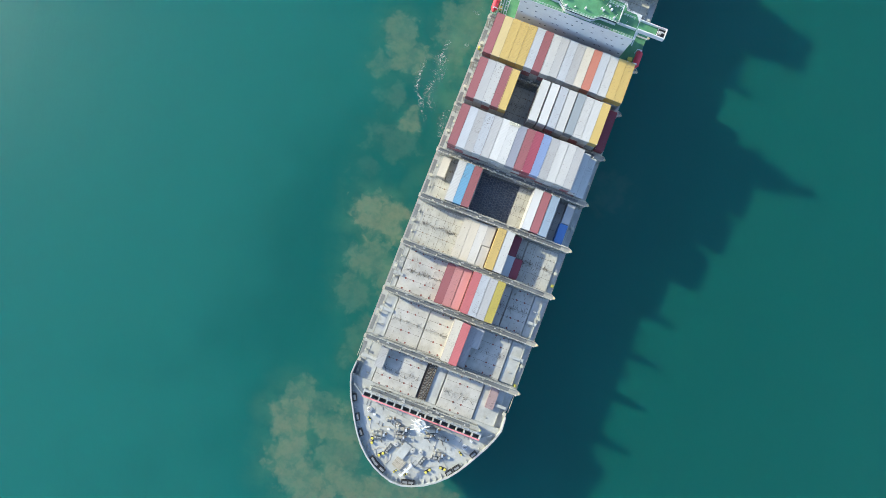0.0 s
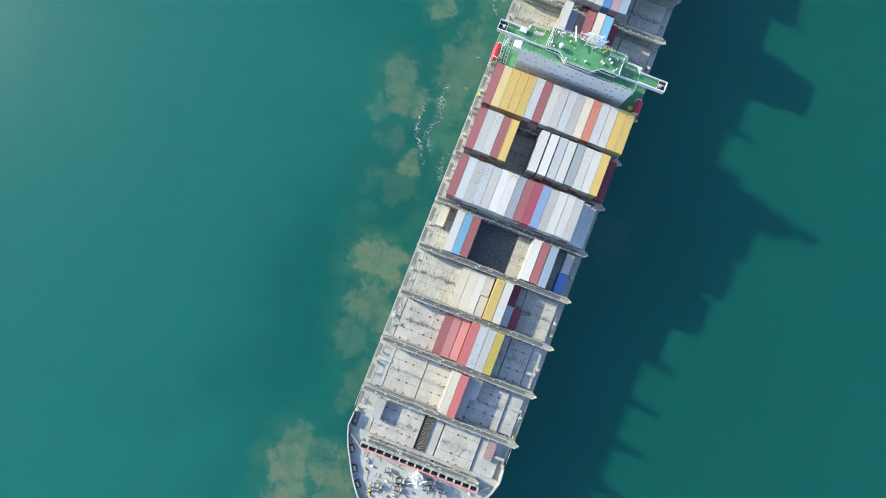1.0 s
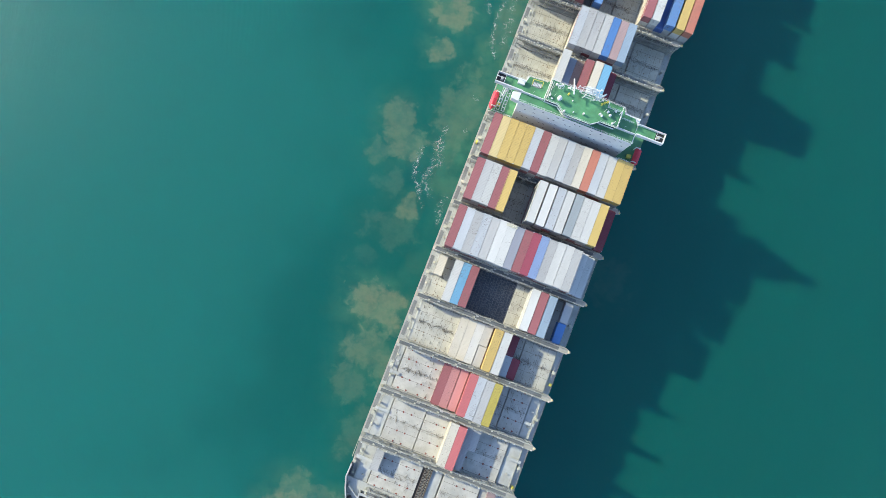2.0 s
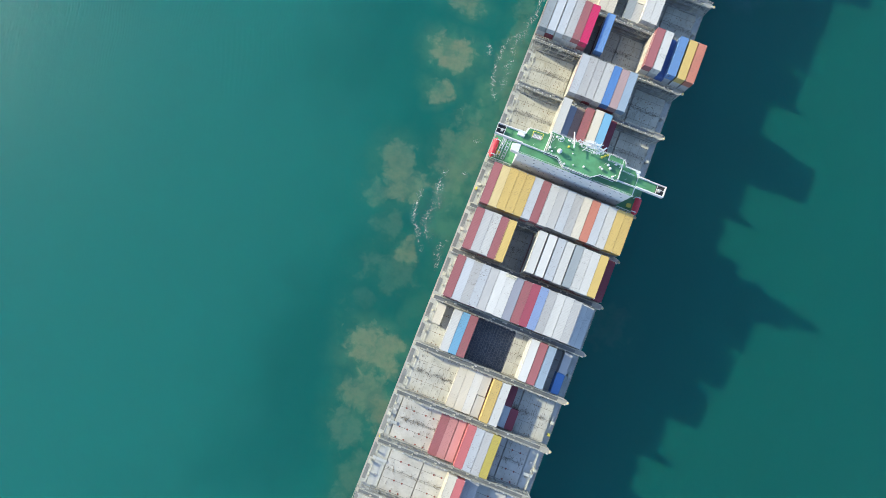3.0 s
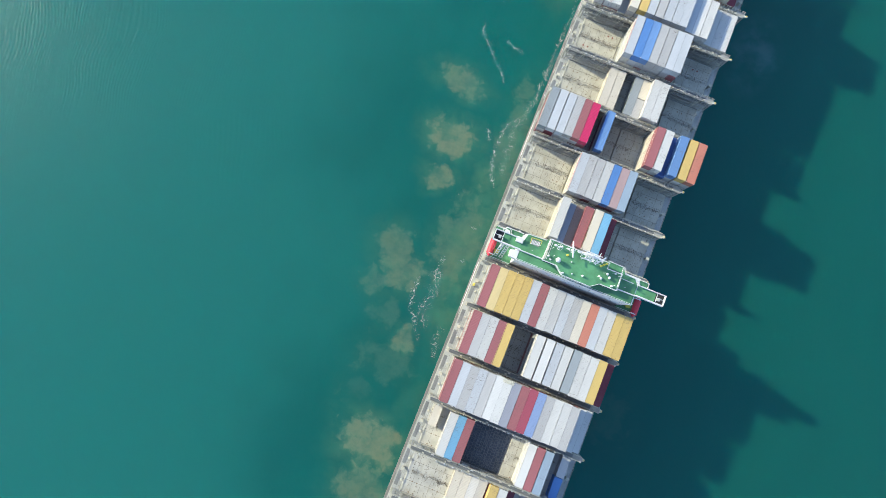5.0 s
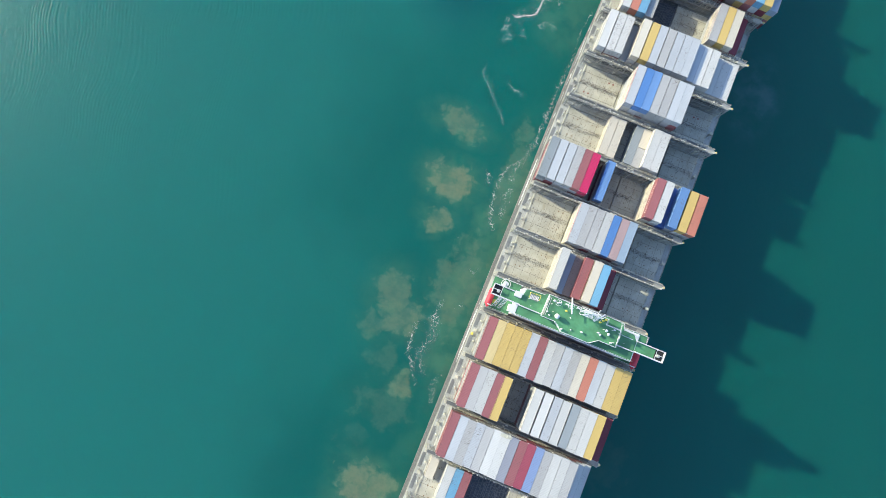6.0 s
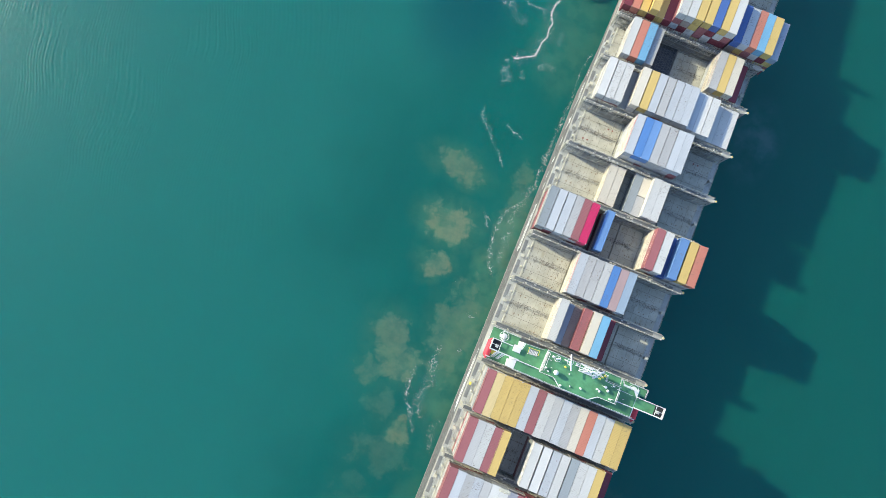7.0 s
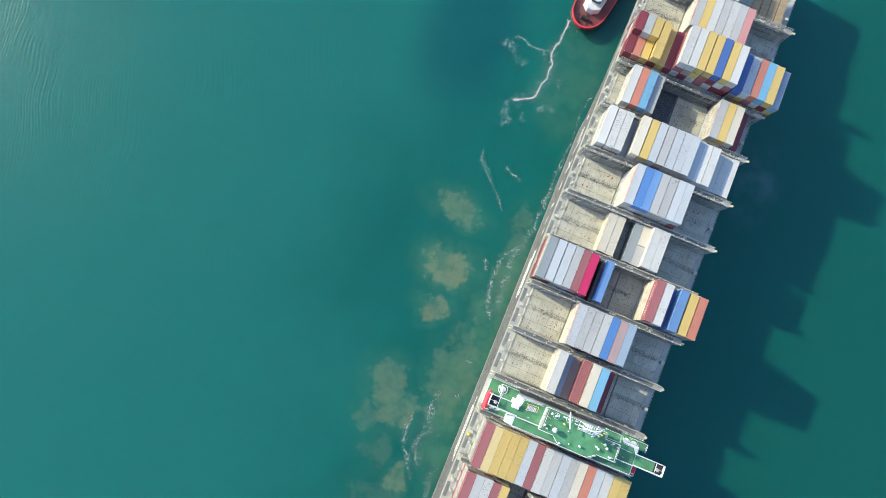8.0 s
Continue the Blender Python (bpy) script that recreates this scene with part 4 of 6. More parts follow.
stacks("O", "1.9W3hl 2.93O3h 3.95S3h 5G3 13.1G3hl 14.12Y3h 15.15C3h 16.2D2h")
stacks("P", "0D4ha 0D3hf 1.05G4ha 1.05O3hf 2.1Y4ha 2.1Y3hf 3.2Y4h 4.2Y3h 5.2D3h 6.15W5h 7.2W5h 8.22Y5h 9.3Y5h 10.33U5h 11.38Y5h 12.35W5h 13.55U4h 14.55H4h 15.52O4h 16.5S4h 17.5Y4h 18.5L4")
stacks("Q", "6.1G4ls 7.1Y4 8.1W4 9.1G4 10.1W4 11.1G4 12.1T4")
stacks("R", "2W3 3R3 4H3 8G3 9W3 10W3")
tarp = bmesh.new()
grid = [[tarp.verts.new((-5.9 + 0.22 * i + rnd.uniform(-0.08, 0.08), -28.75 - 0.2 * j + rnd.uniform(-0.08, 0.08), HATCH + 10.43 + 0.35 * max(0.0, noise.noise(Vector((i * 0.7, j * 0.7, 2)))) + rnd.uniform(0, 0.05))) for j in range(6)] for i in range(16)]
for a, b in zip(grid, grid[1:]):
    for j in range(5):
        if rnd.random() < 0.92:
            tarp.faces.new((a[j], b[j], b[j + 1], a[j + 1]))
tagged(new("tarpaulin", to_mesh("tarpaulin", tarp, CREAM_STEEL)), "crumpled cream tarpaulin lying on a container roof", "tarpaulin")
for c, bm in lower.items():
    tagged(new("stacked_containers", to_mesh("stacked_containers", bm, MATS[c])), f"{WORDS[c]} containers low in the stacks on deck", "containers", kind="stuff")
tagged(new("stack_lashings", to_mesh("stack_lashings", lash, ROD_STEEL)), "crossed steel lashing rods on the container ends", "lashing rods", kind="stuff")


# ---- deckhouse ----
house = thing("deckhouse", (0, 0, DECK), "white steel deckhouse with green decks and bridge wings", "deckhouse")
ROOF_Z = 39.2
Z1, Z2 = 37.0 - DECK, ROOF_Z - DECK
part("main_block", soften(boxes((-15.3, 1.9, 0, 17.3, 9.2, Z1 - 0.1)), 0.08), WHITE, house)
part("bridge_deck", prism(((-15.4, 1.75), (17.0, 1.75), (17.0, 7.0), (15.8, 8.7), (12.9, 8.8), (12.0, 10.4), (7.3, 10.5), (7.3, 9.6), (-9.4, 9.9), (-9.8, 9.5), (-14.8, 9.2), (-15.4, 7.0)), Z1 - 0.09, Z1), GREEN, house, "green painted bridge deck")
part("front_bulwark", boxes((-15.5, 1.62, Z1 - 0.3, 17.1, 1.75, Z1 + 0.3)), WHITE, house)
for x0, x1 in ((-15.4, -9.3), (11.5, 16.8)):
    part("walkway_bulwark", soften(boxes((x0, 4.2, Z1, x1, 4.42, Z1 + 1.1)), 0.04), WHITE, house, "white bulwark between the bridge walkways")
ROOF = ((-9.1, 9.8), (-9.3, 3.8), (-5.4, 3.8), (-3.1, 1.95), (4.6, 1.9), (6.8, 3.5), (11.5, 3.5), (11.4, 8.0), (7.4, 8.0), (7.4, 9.6))
wheel = part("wheelhouse", prism([(x * 0.97, y * 0.93 + 0.4) for x, y in ROOF], Z1, Z2 - 0.2), WHITE, house, "white wheelhouse under the compass deck")
part("compass_deck", prism(ROOF, Z2 - 0.2, Z2), GREEN, house, "green compass deck on the wheelhouse roof")
bm = bmesh.new()
for a, b in zip(ROOF, ROOF[1:] + ROOF[:1]):
    rod(bm, (*a, Z2 + 0.03), (*b, Z2 + 0.03), 0.07, 4)
part("roof_edge", bm, WHITE, house)
railing(house, [(x, y, Z2) for x, y in ROOF + ROOF[:1]], 1.05, 1.6, WHITE, 0.03, "roof_railing")
railing(house, [(-15.3, 1.9, Z1), (17.3, 1.9, Z1)], 1.05, 1.5, WHITE, 0.03, "front_railing")
railing(house, [(17.0, 7.2, Z1), (15.8, 8.6, Z1), (12.9, 8.7, Z1), (12.0, 10.3, Z1), (7.4, 10.4, Z1)], 1.05, 1.2, WHITE, 0.045, "aft_railing")
railing(house, [(-9.8, 9.4, Z1), (-14.8, 9.1, Z1), (-15.3, 7.2, Z1)], 1.05, 1.2, WHITE, 0.045, "aft_railing")
railing(house, [(8.0, 8.3, Z1), (11.8, 8.4, Z1), (11.7, 10.1, Z1)], 1.05, 1.2, WHITE, 0.04, "well_railing")
railing(house, [(12.4, 7.3, Z1), (15.6, 7.2, Z1)], 1.05, 1.2, WHITE, 0.045, "wing_railing")
for a, b in zip(((-9.0, 4.2), (-5.3, 4.2), (-2.9, 2.5), (4.5, 2.4), (7.0, 3.9)), ((-5.3, 4.2), (-2.9, 2.5), (4.5, 2.4), (7.0, 3.9), (11.3, 3.9))):
    pane = rods([((a[0] * 0.97, a[1] - 0.25, Z1 + 1.6), (b[0] * 0.97, b[1] - 0.25, Z1 + 1.6))], 0.3, 4)
    part("window_band", pane, GLASS, wheel, "dark slanted bridge windows")
frame_me = to_mesh("window", boxes((-0.4, -0.04, -0.3, 0.4, 0.0, 0.3)), WHITE)
pane_me = to_mesh("pane", boxes((-0.3, -0.05, -0.17, 0.3, -0.041, 0.17)), PORT)
for r, z in enumerate((35.2, 32.4, 29.6, 26.8, 24.0)):
    x, i = -13.8 + (r % 2) * 1.1, 0
    while x < 16.6:
        win = shared("window", frame_me, house, (x, 1.9, z - DECK))
        shared("pane", pane_me, win)
        i += 1
        x += (1.5, 3.3, 2.6, 4.2, 1.6, 3.4)[(i + r) % 6]
for s, xa, xb in ((-1, -15.2, -23.2), (1, 17.2, 24.8)):
    lo, hi = min(xa, xb), max(xa, xb)
    wing = part("bridge_wing", prism(((lo, 4.5), (hi, 4.5), (hi, 7.3), (lo, 7.3)), Z1 - 0.35, Z1 + 0.01), GREEN, house, "green bridge wing deck")
    end = xb - s * 2.4
    part("wing_bulwark", boxes((lo, 4.35, Z1 - 0.5, hi, 4.62, Z1 + 1.1), (lo, 7.2, Z1 - 0.4, hi, 7.38, Z1 + 1.0), (min(xb, xb - s * 0.16), 4.4, Z1 - 0.5, max(xb, xb - s * 0.16), 7.3, Z1 + 1.1)), WHITE, wing, "white wing bulwark")
    part("end_grating", boxes((min(end, xb - s * 0.2), 4.7, Z1 + 0.02, max(end, xb - s * 0.2), 7.15, Z1 + 0.1)), BLACK, wing, "dark grating at the wing end")
    part("console", soften(boxes((xb - s * 1.6 - 0.35, 5.3, Z1 + 0.1, xb - s * 1.6 + 0.35, 6.1, Z1 + 1.2)), 0.08), GEAR, wing)
    part("frame_bar", rods([((end, 4.6, Z1 + 1.1), (end, 7.2, Z1 + 1.1)), ((xb - s * 0.2, 5.9, Z1 + 1.1), (end, 5.9, Z1 + 1.1))], 0.07, 5), WHITE, wing)
    # struts with round holes carry the wing
    foot = -18.9
    for dx in (0.0, -1.5) if s < 0 else ():
        strut = [((foot + dx, 2.4, 6.5), (foot + dx, 5.2, Z1 - 0.4)), ((foot + dx + 0.8, 2.4, 6.5), (foot + dx + 0.8, 5.2, Z1 - 0.4))]
        strut += [((foot + dx, 2.4 + 2.8 * k / 7, 6.5 + (Z1 - 6.9) * k / 7), (foot + dx + 0.8, 2.4 + 2.8 * k / 7, 6.5 + (Z1 - 6.9) * k / 7)) for k in range(8)]
        part("wing_strut", rods(strut, 0.11, 5), WHITE, house, "white ladder-like wing strut")
    x0, x1 = (-22.6, -15.3) if s < 0 else (17.3, 23.2)
    part("boat_deck", boxes((x0, 1.4, 6.2, x1, 10.6, 6.4)), GREEN, house, "green boat deck")
    part("boat_deck_wall", boxes((x0 + 0.6 + (0 if s < 0 else -0.5), 2.2, 0, x1 - 0.1, 9.6, 6.2)), WHITE, house)
    railing(house, [(x0 if s < 0 else x1, 10.5, 6.4), (x1 if s < 0 else x0, 10.5, 6.4)], 1.05, 1.2, WHITE, 0.05, "deck_railing")
    railing(house, [(x0, 1.5, 6.4), (x1, 1.5, 6.4)], 1.05, 1.2, WHITE, 0.05, "deck_railing")
    part("upper_platform", boxes((min(xa, xa + s * 5), 8.0, 12.0, max(xa, xa + s * 5), 10.3, 12.15)), GREEN, house, "green side platform")
    railing(house, [(xa + s * 5, 8.0, 12.1), (xa + s * 5, 10.2, 12.1), (xa, 10.2, 12.1)], 1.05, 1.2, WHITE, 0.05, "platform_railing")
part("wing_gusset", prism(((-17.7, 3.7), (-17.5, 1.9), (-15.4, 1.7), (-15.4, 4.3)), Z1 - 2.0, Z1 + 0.15), WHITE, house, "white plate box at the corner of the front")
part("side_locker", soften(boxes((-17.4, 6.1, Z1 - 0.1, -15.4, 7.6, Z1 + 0.9)), 0.06), WHITE, house, "white locker at the wing root")
for a, b in (((-13.5, 6.9), (-10.8, 7.4)), ((-10.8, 7.4), (-10.8, 8.7)), ((-10.8, 8.7), (-13.6, 8.5)), ((-13.6, 8.5), (-13.5, 6.9))):
    part("stair_rail", rods([((*a, Z1 + 1.0), (*b, Z1 + 1.0)), ((*a, Z1), (*a, Z1 + 1.0))], 0.07, 5), YELLOW if a[1] > 8 or b[1] > 8 else WHITE, house, "rail round the stair well")
part("stair_well", boxes((-13.4, 7.0, Z1 + 0.004, -10.9, 8.4, Z1 + 0.02)), GUIDE, house, "dark open stair well")
for k in range(6):
    part("stair_tread", boxes((-13.2 + 0.38 * k, 7.2, Z1 + 0.03 + 0.03 * k, -12.95 + 0.38 * k, 8.2, Z1 + 0.06 + 0.03 * k)), WHITE, house)
for x in (-8.7, -8.3):
    part("ladder_stile", rods([((x, 4.4, Z2 + 0.1), (x + 0.05, 9.4, Z2 + 0.1))], 0.05, 5), WHITE, house)
part("cable_tray", boxes((-9.0, 4.2, Z2 + 0.004, -8.75, 9.4, Z2 + 0.09)), CREAM_STEEL, house, "cream cable tray on the roof")
part("signal_pole", rods([((10.2, 4.3, Z2), (10.2, 4.3, Z2 + 2.2)), ((10.9, 7.2, Z2), (10.9, 7.2, Z2 + 2.4))], 0.08, 6), WHITE, house)

for x, y, z, h in ((-6.9, 5.9, Z2, 1.4), (-8.0, 7.6, Z2, 2.6), (0.2, 8.9, Z2, 3.0), (3.2, 9.0, Z2, 3.4), (6.9, 6.6, Z2, 1.8), (9.2, 7.3, Z2, 1.2), (-12.4, 5.3, Z1, 1.2), (13.8, 5.4, Z1, 1.2)):
    part("whip_aerial", rods([((x, y, z), (x + 0.1, y, z + h))], 0.05, 5), WHITE, house)
for x, y, w, l in ((-7.6, 4.6, 0.5, 0.3), (-4.4, 8.9, 0.9, 0.35), (-1.2, 9.1, 0.7, 0.4), (2.9, 8.2, 0.5, 0.5), (5.2, 9.0, 0.6, 0.3), (9.6, 7.4, 0.5, 0.35), (-2.1, 6.0, 0.3, 0.3)):
    part("roof_box", soften(boxes((x, y, Z2, x + w, y + l, Z2 + 0.45)), 0.04), WHITE, house)

dome = thing("satellite_dome", (-5.5, 5.2, ROOF_Z), "white satellite dome on a short pedestal", "antenna dome", "domes on the roof")
part("radome", ball(bmesh.new(), (0, 0, 1.25), 0.68, 1.1), WHITE, dome)
part("pedestal", rod(bmesh.new(), (0, 0, 0), (0, 0, 0.9), 0.35, 10), WHITE, dome)
for x, y, k in ((-7.4, 8.7, 0.5), (7.8, 6.6, 0.55), (8.6, 5.9, 0.55), (6.6, 5.0, 0.5), (-0.8, 3.3, 0.3)):
    copy_thing(dome, pose(x, y, ROOF_Z) @ Matrix.Diagonal((k, k, k, 1))).scale = (k, k, k)
mast = thing("radar_mast", (1.4, 8.8, ROOF_Z), "white lattice radar mast with scanners and aerials", "radar mast")
legs = [((x, y, 0), (x * 0.5, y * 0.5, 4.5)) for x in (-1.2, 1.2) for y in (-0.9, 0.9)]
legs += [((-1.2 + 0.15 * k, s * (0.9 - 0.1 * k), 1.1 * k), (1.2 - 0.15 * k, s * (0.9 - 0.1 * k), 1.1 * k)) for k in range(1, 5) for s in (-1, 1)]
part("lattice", rods(legs, 0.1, 5), WHITE, mast)
for z, w, d in ((3.0, 2.2, 1.0), (4.5, 1.2, 0.8)):
    bars = [((x * w, -d, z), (x * w, d, z)) for x in (-1, -0.5, 0, 0.5, 1)] + [((-w, y * d, z), (w, y * d, z)) for y in (-1, 0, 1)]
    tagged(part("platform", rods(bars, 0.07, 5), WHITE, mast), kind="stuff")
part("yard", rods([((-3.6, 0, 4.1), (3.6, 0, 4.1)), ((-2.6, -0.6, 5.4), (2.6, 0.6, 5.4)), ((0, 0, 4.5), (0, 0, 7.2)), ((-3.4, 0, 3.2), (-3.4, 0, 5.0)), ((3.4, 0, 3.2), (3.4, 0, 5.0)), ((1.6, -1.5, 3.2), (2.4, 1.8, 3.6))], 0.11, 6), WHITE, mast)
part("scanner", boxes((-1.9, -0.18, 5.3, 1.9, 0.18, 5.65)), WHITE, mast)
for x, y, h in ((-3.1, 9.0, 2.2), (4.5, 8.8, 2.4), (-6.2, 8.6, 1.0)):
    a = thing("radar_scanner", (x, y, ROOF_Z), "white radar scanner on a post with ring platform", "radar", "radars on the roof")
    part("post", rod(bmesh.new(), (0, 0, 0), (0, 0, h), 0.16, 8), WHITE, a)
    ring = bmesh.new()
    for k in range(12):
        p, q = 2 * math.pi * k / 12, 2 * math.pi * (k + 1) / 12
        rod(ring, (0.8 * math.cos(p), 0.8 * math.sin(p), h * 0.7), (0.8 * math.cos(q), 0.8 * math.sin(q), h * 0.7), 0.055, 5)
    for k in range(4):
        p = math.pi * k / 2
        rod(ring, (0, 0, h * 0.6), (0.8 * math.cos(p), 0.8 * math.sin(p), h * 0.7), 0.05, 5)
    tagged(part("ring_platform", ring, WHITE, a), kind="stuff")
    t, r = (-1.25, 2.1) if x < -2 and h > 2 else (0.9, 1.7) if h > 2 else (0.5, 0.6)
    part("scanner_bar", rods([((-r * math.cos(t), -r * math.sin(t), h + 0.2), (r * math.cos(t), r * math.sin(t), h + 0.2))], 0.2, 6), WHITE, a)
for x, y, m in ((1.9, 3.8, WHITE), (-8.2, 5.4, WHITE), (-3.6, 7.4, YELLOW), (6.0, 5.3, WHITE), (6.2, 8.6, YELLOW), (6.8, 9.1, YELLOW), (5.6, 8.0, YELLOW), (-3.2, 2.6, WHITE), (9.9, 4.1, WHITE)):
    a = thing("roof_locker", (x, y, ROOF_Z), ("yellow" if m is YELLOW else "white") + " equipment locker standing on the roof", "locker", "lockers on the roof", rnd.uniform(-40, 40))
    part("cabinet", soften(boxes((-0.25, -0.2, 0, 0.25, 0.2, 0.9)), 0.05), m, a)
    part("stand", rods([((0, 0.1, 0), (0, 0.1, 1.5))], 0.04, 5), m, a)


def lifeboat(x, y, turn):
    t = thing("lifeboat", (x, y, DECK + 6.4), "red enclosed lifeboat hanging in white davits", "lifeboat", "lifeboats beside the deckhouse", turn)
    bm = bmesh.new()
    rings = []
    for k in range(11):
        u = k / 10 * 2 - 1
        w = 1.3 * (1 - abs(u) ** 3.2) ** 0.5 if abs(u) < 1 else 0.02
        rings.append([bm.verts.new((w * math.cos(a) + 0.001, u * 3.2, 1.7 + (1.0 if math.sin(a) > 0 else 1.15) * math.sin(a) * (0.5 + 0.5 * w / 1.3))) for a in [2 * math.pi * j / 14 for j in range(14)]])
    for p, q in zip(rings, rings[1:]):
        for j in range(14):
            bm.faces.new((p[j], p[(j + 1) % 14], q[(j + 1) % 14], q[j]))
    boat = part("hull", bm, SAFETY_RED, t)
    part("canopy_hatch", soften(boxes((-0.5, -0.9, 2.4, 0.5, 0.1, 2.95)), 0.15), SAFETY_RED, boat)
    part("gunwale", boxes((-1.36, -2.3, 1.62, 1.36, 2.3, 1.78)), SAFETY_RED, t)
    for s in (-1, 1):
        part("davit", rods([((-1.6, 2.3 * s, 0), (-1.6, 2.3 * s, 3.2)), ((-1.6, 2.3 * s, 3.2), (0.1, 2.3 * s, 3.4)), ((0.1, 2.3 * s, 3.4), (0.1, 2.3 * s, 2.6))], 0.15, 6), WHITE, t)
    return t


lifeboat(-21.9, 4.3, 180).scale = (0.7, 0.96, 0.86)
lifeboat(22.5, 3.4, 0).scale = (0.72, 0.94, 0.86)
for x, y in ((-20.2, 3.6), (20.6, 3.0)):
    a = thing("equipment_box", (x, y, DECK + 6.4), "yellow equipment box on the boat deck", "box", turn=10)
    part("body", soften(boxes((-0.6, -0.5, 0, 0.6, 0.5, 0.9)), 0.06), YELLOW, a)
    part("lid", boxes((-0.64, -0.54, 0.9, 0.64, 0.54, 0.97)), YELLOW, a)
for x, y in ((-19.6, 8.9), (18.6, 9.0)):
    a = thing("stores_crane", (x, y, DECK + 6.4), "white stores crane with folded jib", "crane", turn=-25)
    part("pillar", rod(bmesh.new(), (0, 0, 0), (0, 0, 5.9), 0.45, 10), WHITE, a)
    part("slewing_ring", rod(bmesh.new(), (0, 0, 5.9), (0, 0, 6.3), 0.8, 12), WHITE, a)
    part("jib", rods([((0, 0, 6.5), (1.6, -4.6, 6.9)), ((0.5, 0, 6.2), (2.1, -4.6, 6.6)), ((0.3, -1, 6.5), (0.9, -1.2, 6.4)), ((0.9, -2.6, 6.7), (1.4, -2.8, 6.6))], 0.16, 6), WHITE, a)
    part("guard_ring", rods([((1.3 * math.cos(k * 0.63), 1.3 * math.sin(k * 0.63), 6.1), (1.3 * math.cos(k * 0.63 + 0.63), 1.3 * math.sin(k * 0.63 + 0.63), 6.1)) for k in range(10)], 0.08, 5), WHITE, a)

# ---- side decks ----
ped = thing("deck_pedestal", (-21.95, -57.3 - 6.1, DECK), "grey container pedestal with a cream cap on the side deck", "pedestal", "pedestals along the side decks")
part("leg", soften(boxes((-0.3, -0.35, 0, 0.3, 0.35, 2.2)), 0.05), BRIDGE_PAINT, ped)
part("cap", soften(boxes((-0.5, -0.42, 2.2, 0.5, 0.42, 2.45)), 0.05), CREAM_STEEL, ped)
part("bracket", boxes((-0.1, -1.6, 1.2, 0.1, 1.6, 1.45)), BRIDGE_PAINT, ped)
vent = thing("mushroom_vent", (-21.3, -57.3 - 2.9, DECK), "pale cream mushroom ventilator on the side deck", "ventilator", "ventilators along the side decks")
part("cap", soften(rod(bmesh.new(), (0, 0, 2.0), (0, 0, 2.5), 0.34, 12), 0.12), CREAM_STEEL, vent)
part("pipe", rod(bmesh.new(), (0, 0, 0), (0, 0, 2.0), 0.25, 10), STEEL_DECK, vent)
for bay, ya in BAYS.items():
    for s in (-1, 1):
        xe = MID + s * 22.3
        if bay != "D" or s > 0:
            copy_thing(ped, pose(xe, ya - 6.1, DECK))
        for dy in (-2.9, -9.2):
            if (bay, s, dy) != ("D", -1, -2.9) and s < 0:
                copy_thing(vent, pose(MID + s * (21.55 if s < 0 else 22.35), ya + dy, DECK))
for s in (-1, 1):
    t = thing("walkway_plates", (MID + s * 22.55, 0, DECK), "dark grey walkway plates along the ship's side", "walkway")
    for bay, ya in BAYS.items():
        for dy in (-11.6, -5.2):
            part("plate", boxes((-0.5, ya + dy, 0.02, 0.5, ya + dy + 4.3, 0.1)), GUIDE if s < 0 else GEAR, t)
    p = thing("deck_pipe", (MID + s * 21.35, 0, DECK), "weathered grey pipe along the hatch coaming", "pipe")
    part("pipe", rods([((-s * 0.1, -98, 2.25), (-s * 0.1, 168, 2.25)), ((s * 0.25, -98, 0.5), (s * 0.25, 168, 0.5))], 0.06, 6), BRIDGE_PAINT, p)
    clip = to_mesh("clip", boxes((-0.2, -0.08, 0, 0.2, 0.08, 2.3)), BRIDGE_PAINT)
    for y in range(-96, 168, 9):
        shared("clip", clip, p, (0, y, 0))
for x, y in ((-22.3, -7.3), (-22.0, -85.0), (23.2, -67.0), (23.0, -118.0 + 20)):
    a = thing("hydrant_box", (x, y, DECK), "yellow fire hose box on the side deck", "box")
    part("body", soften(boxes((-0.3, -0.4, 0, 0.3, 0.4, 1.5)), 0.05), YELLOW, a)
    part("door", boxes((-0.26, -0.43, 0.2, 0.26, -0.4, 1.35)), YELLOW, a)
for bay, ya in (("A", -100.5), ("B", -86.0), ("C", -71.5)):
    panels = PANELS[bay]
    for s, edge in ((-1, panels[0][0] - 0.15), (1, panels[-1][1] + 0.15)):
        out = MID + s * (22.0 if bay == "C" else 21.6 if bay == "B" else 20.8)
        a, b = min(edge, out), max(edge, out)
        y0 = ya - (11.0 if bay == "A" else 12.2)
        t = thing("side_platform", ((a + b) / 2, ya - 6.0, DECK), "pale blue-grey raised plating beside the hatch cover", "side platform", "platforms beside the forward hatches")
        w = (b - a) / 2
        part("plating", soften(boxes((-w, y0 - ya + 6.0, 0.002, w, 5.9, 1.25)), 0.05), STEEL_DECK, t)
        part("edge_bar", boxes((-w if s < 0 else w - 0.12, y0 - ya + 6.0, 1.25, -w + 0.12 if s < 0 else w, 5.9, 1.4)), CREAM_STEEL, t)
        part("fitting", soften(boxes((-0.5, 1.2, 1.25, 0.4, 1.7, 1.75)), 0.06), CAST_STEEL, t)
        part("fitting", soften(boxes((-0.3, -3.2, 1.25, 0.5, -2.8, 1.6)), 0.06), BRIDGE_PAINT, t)
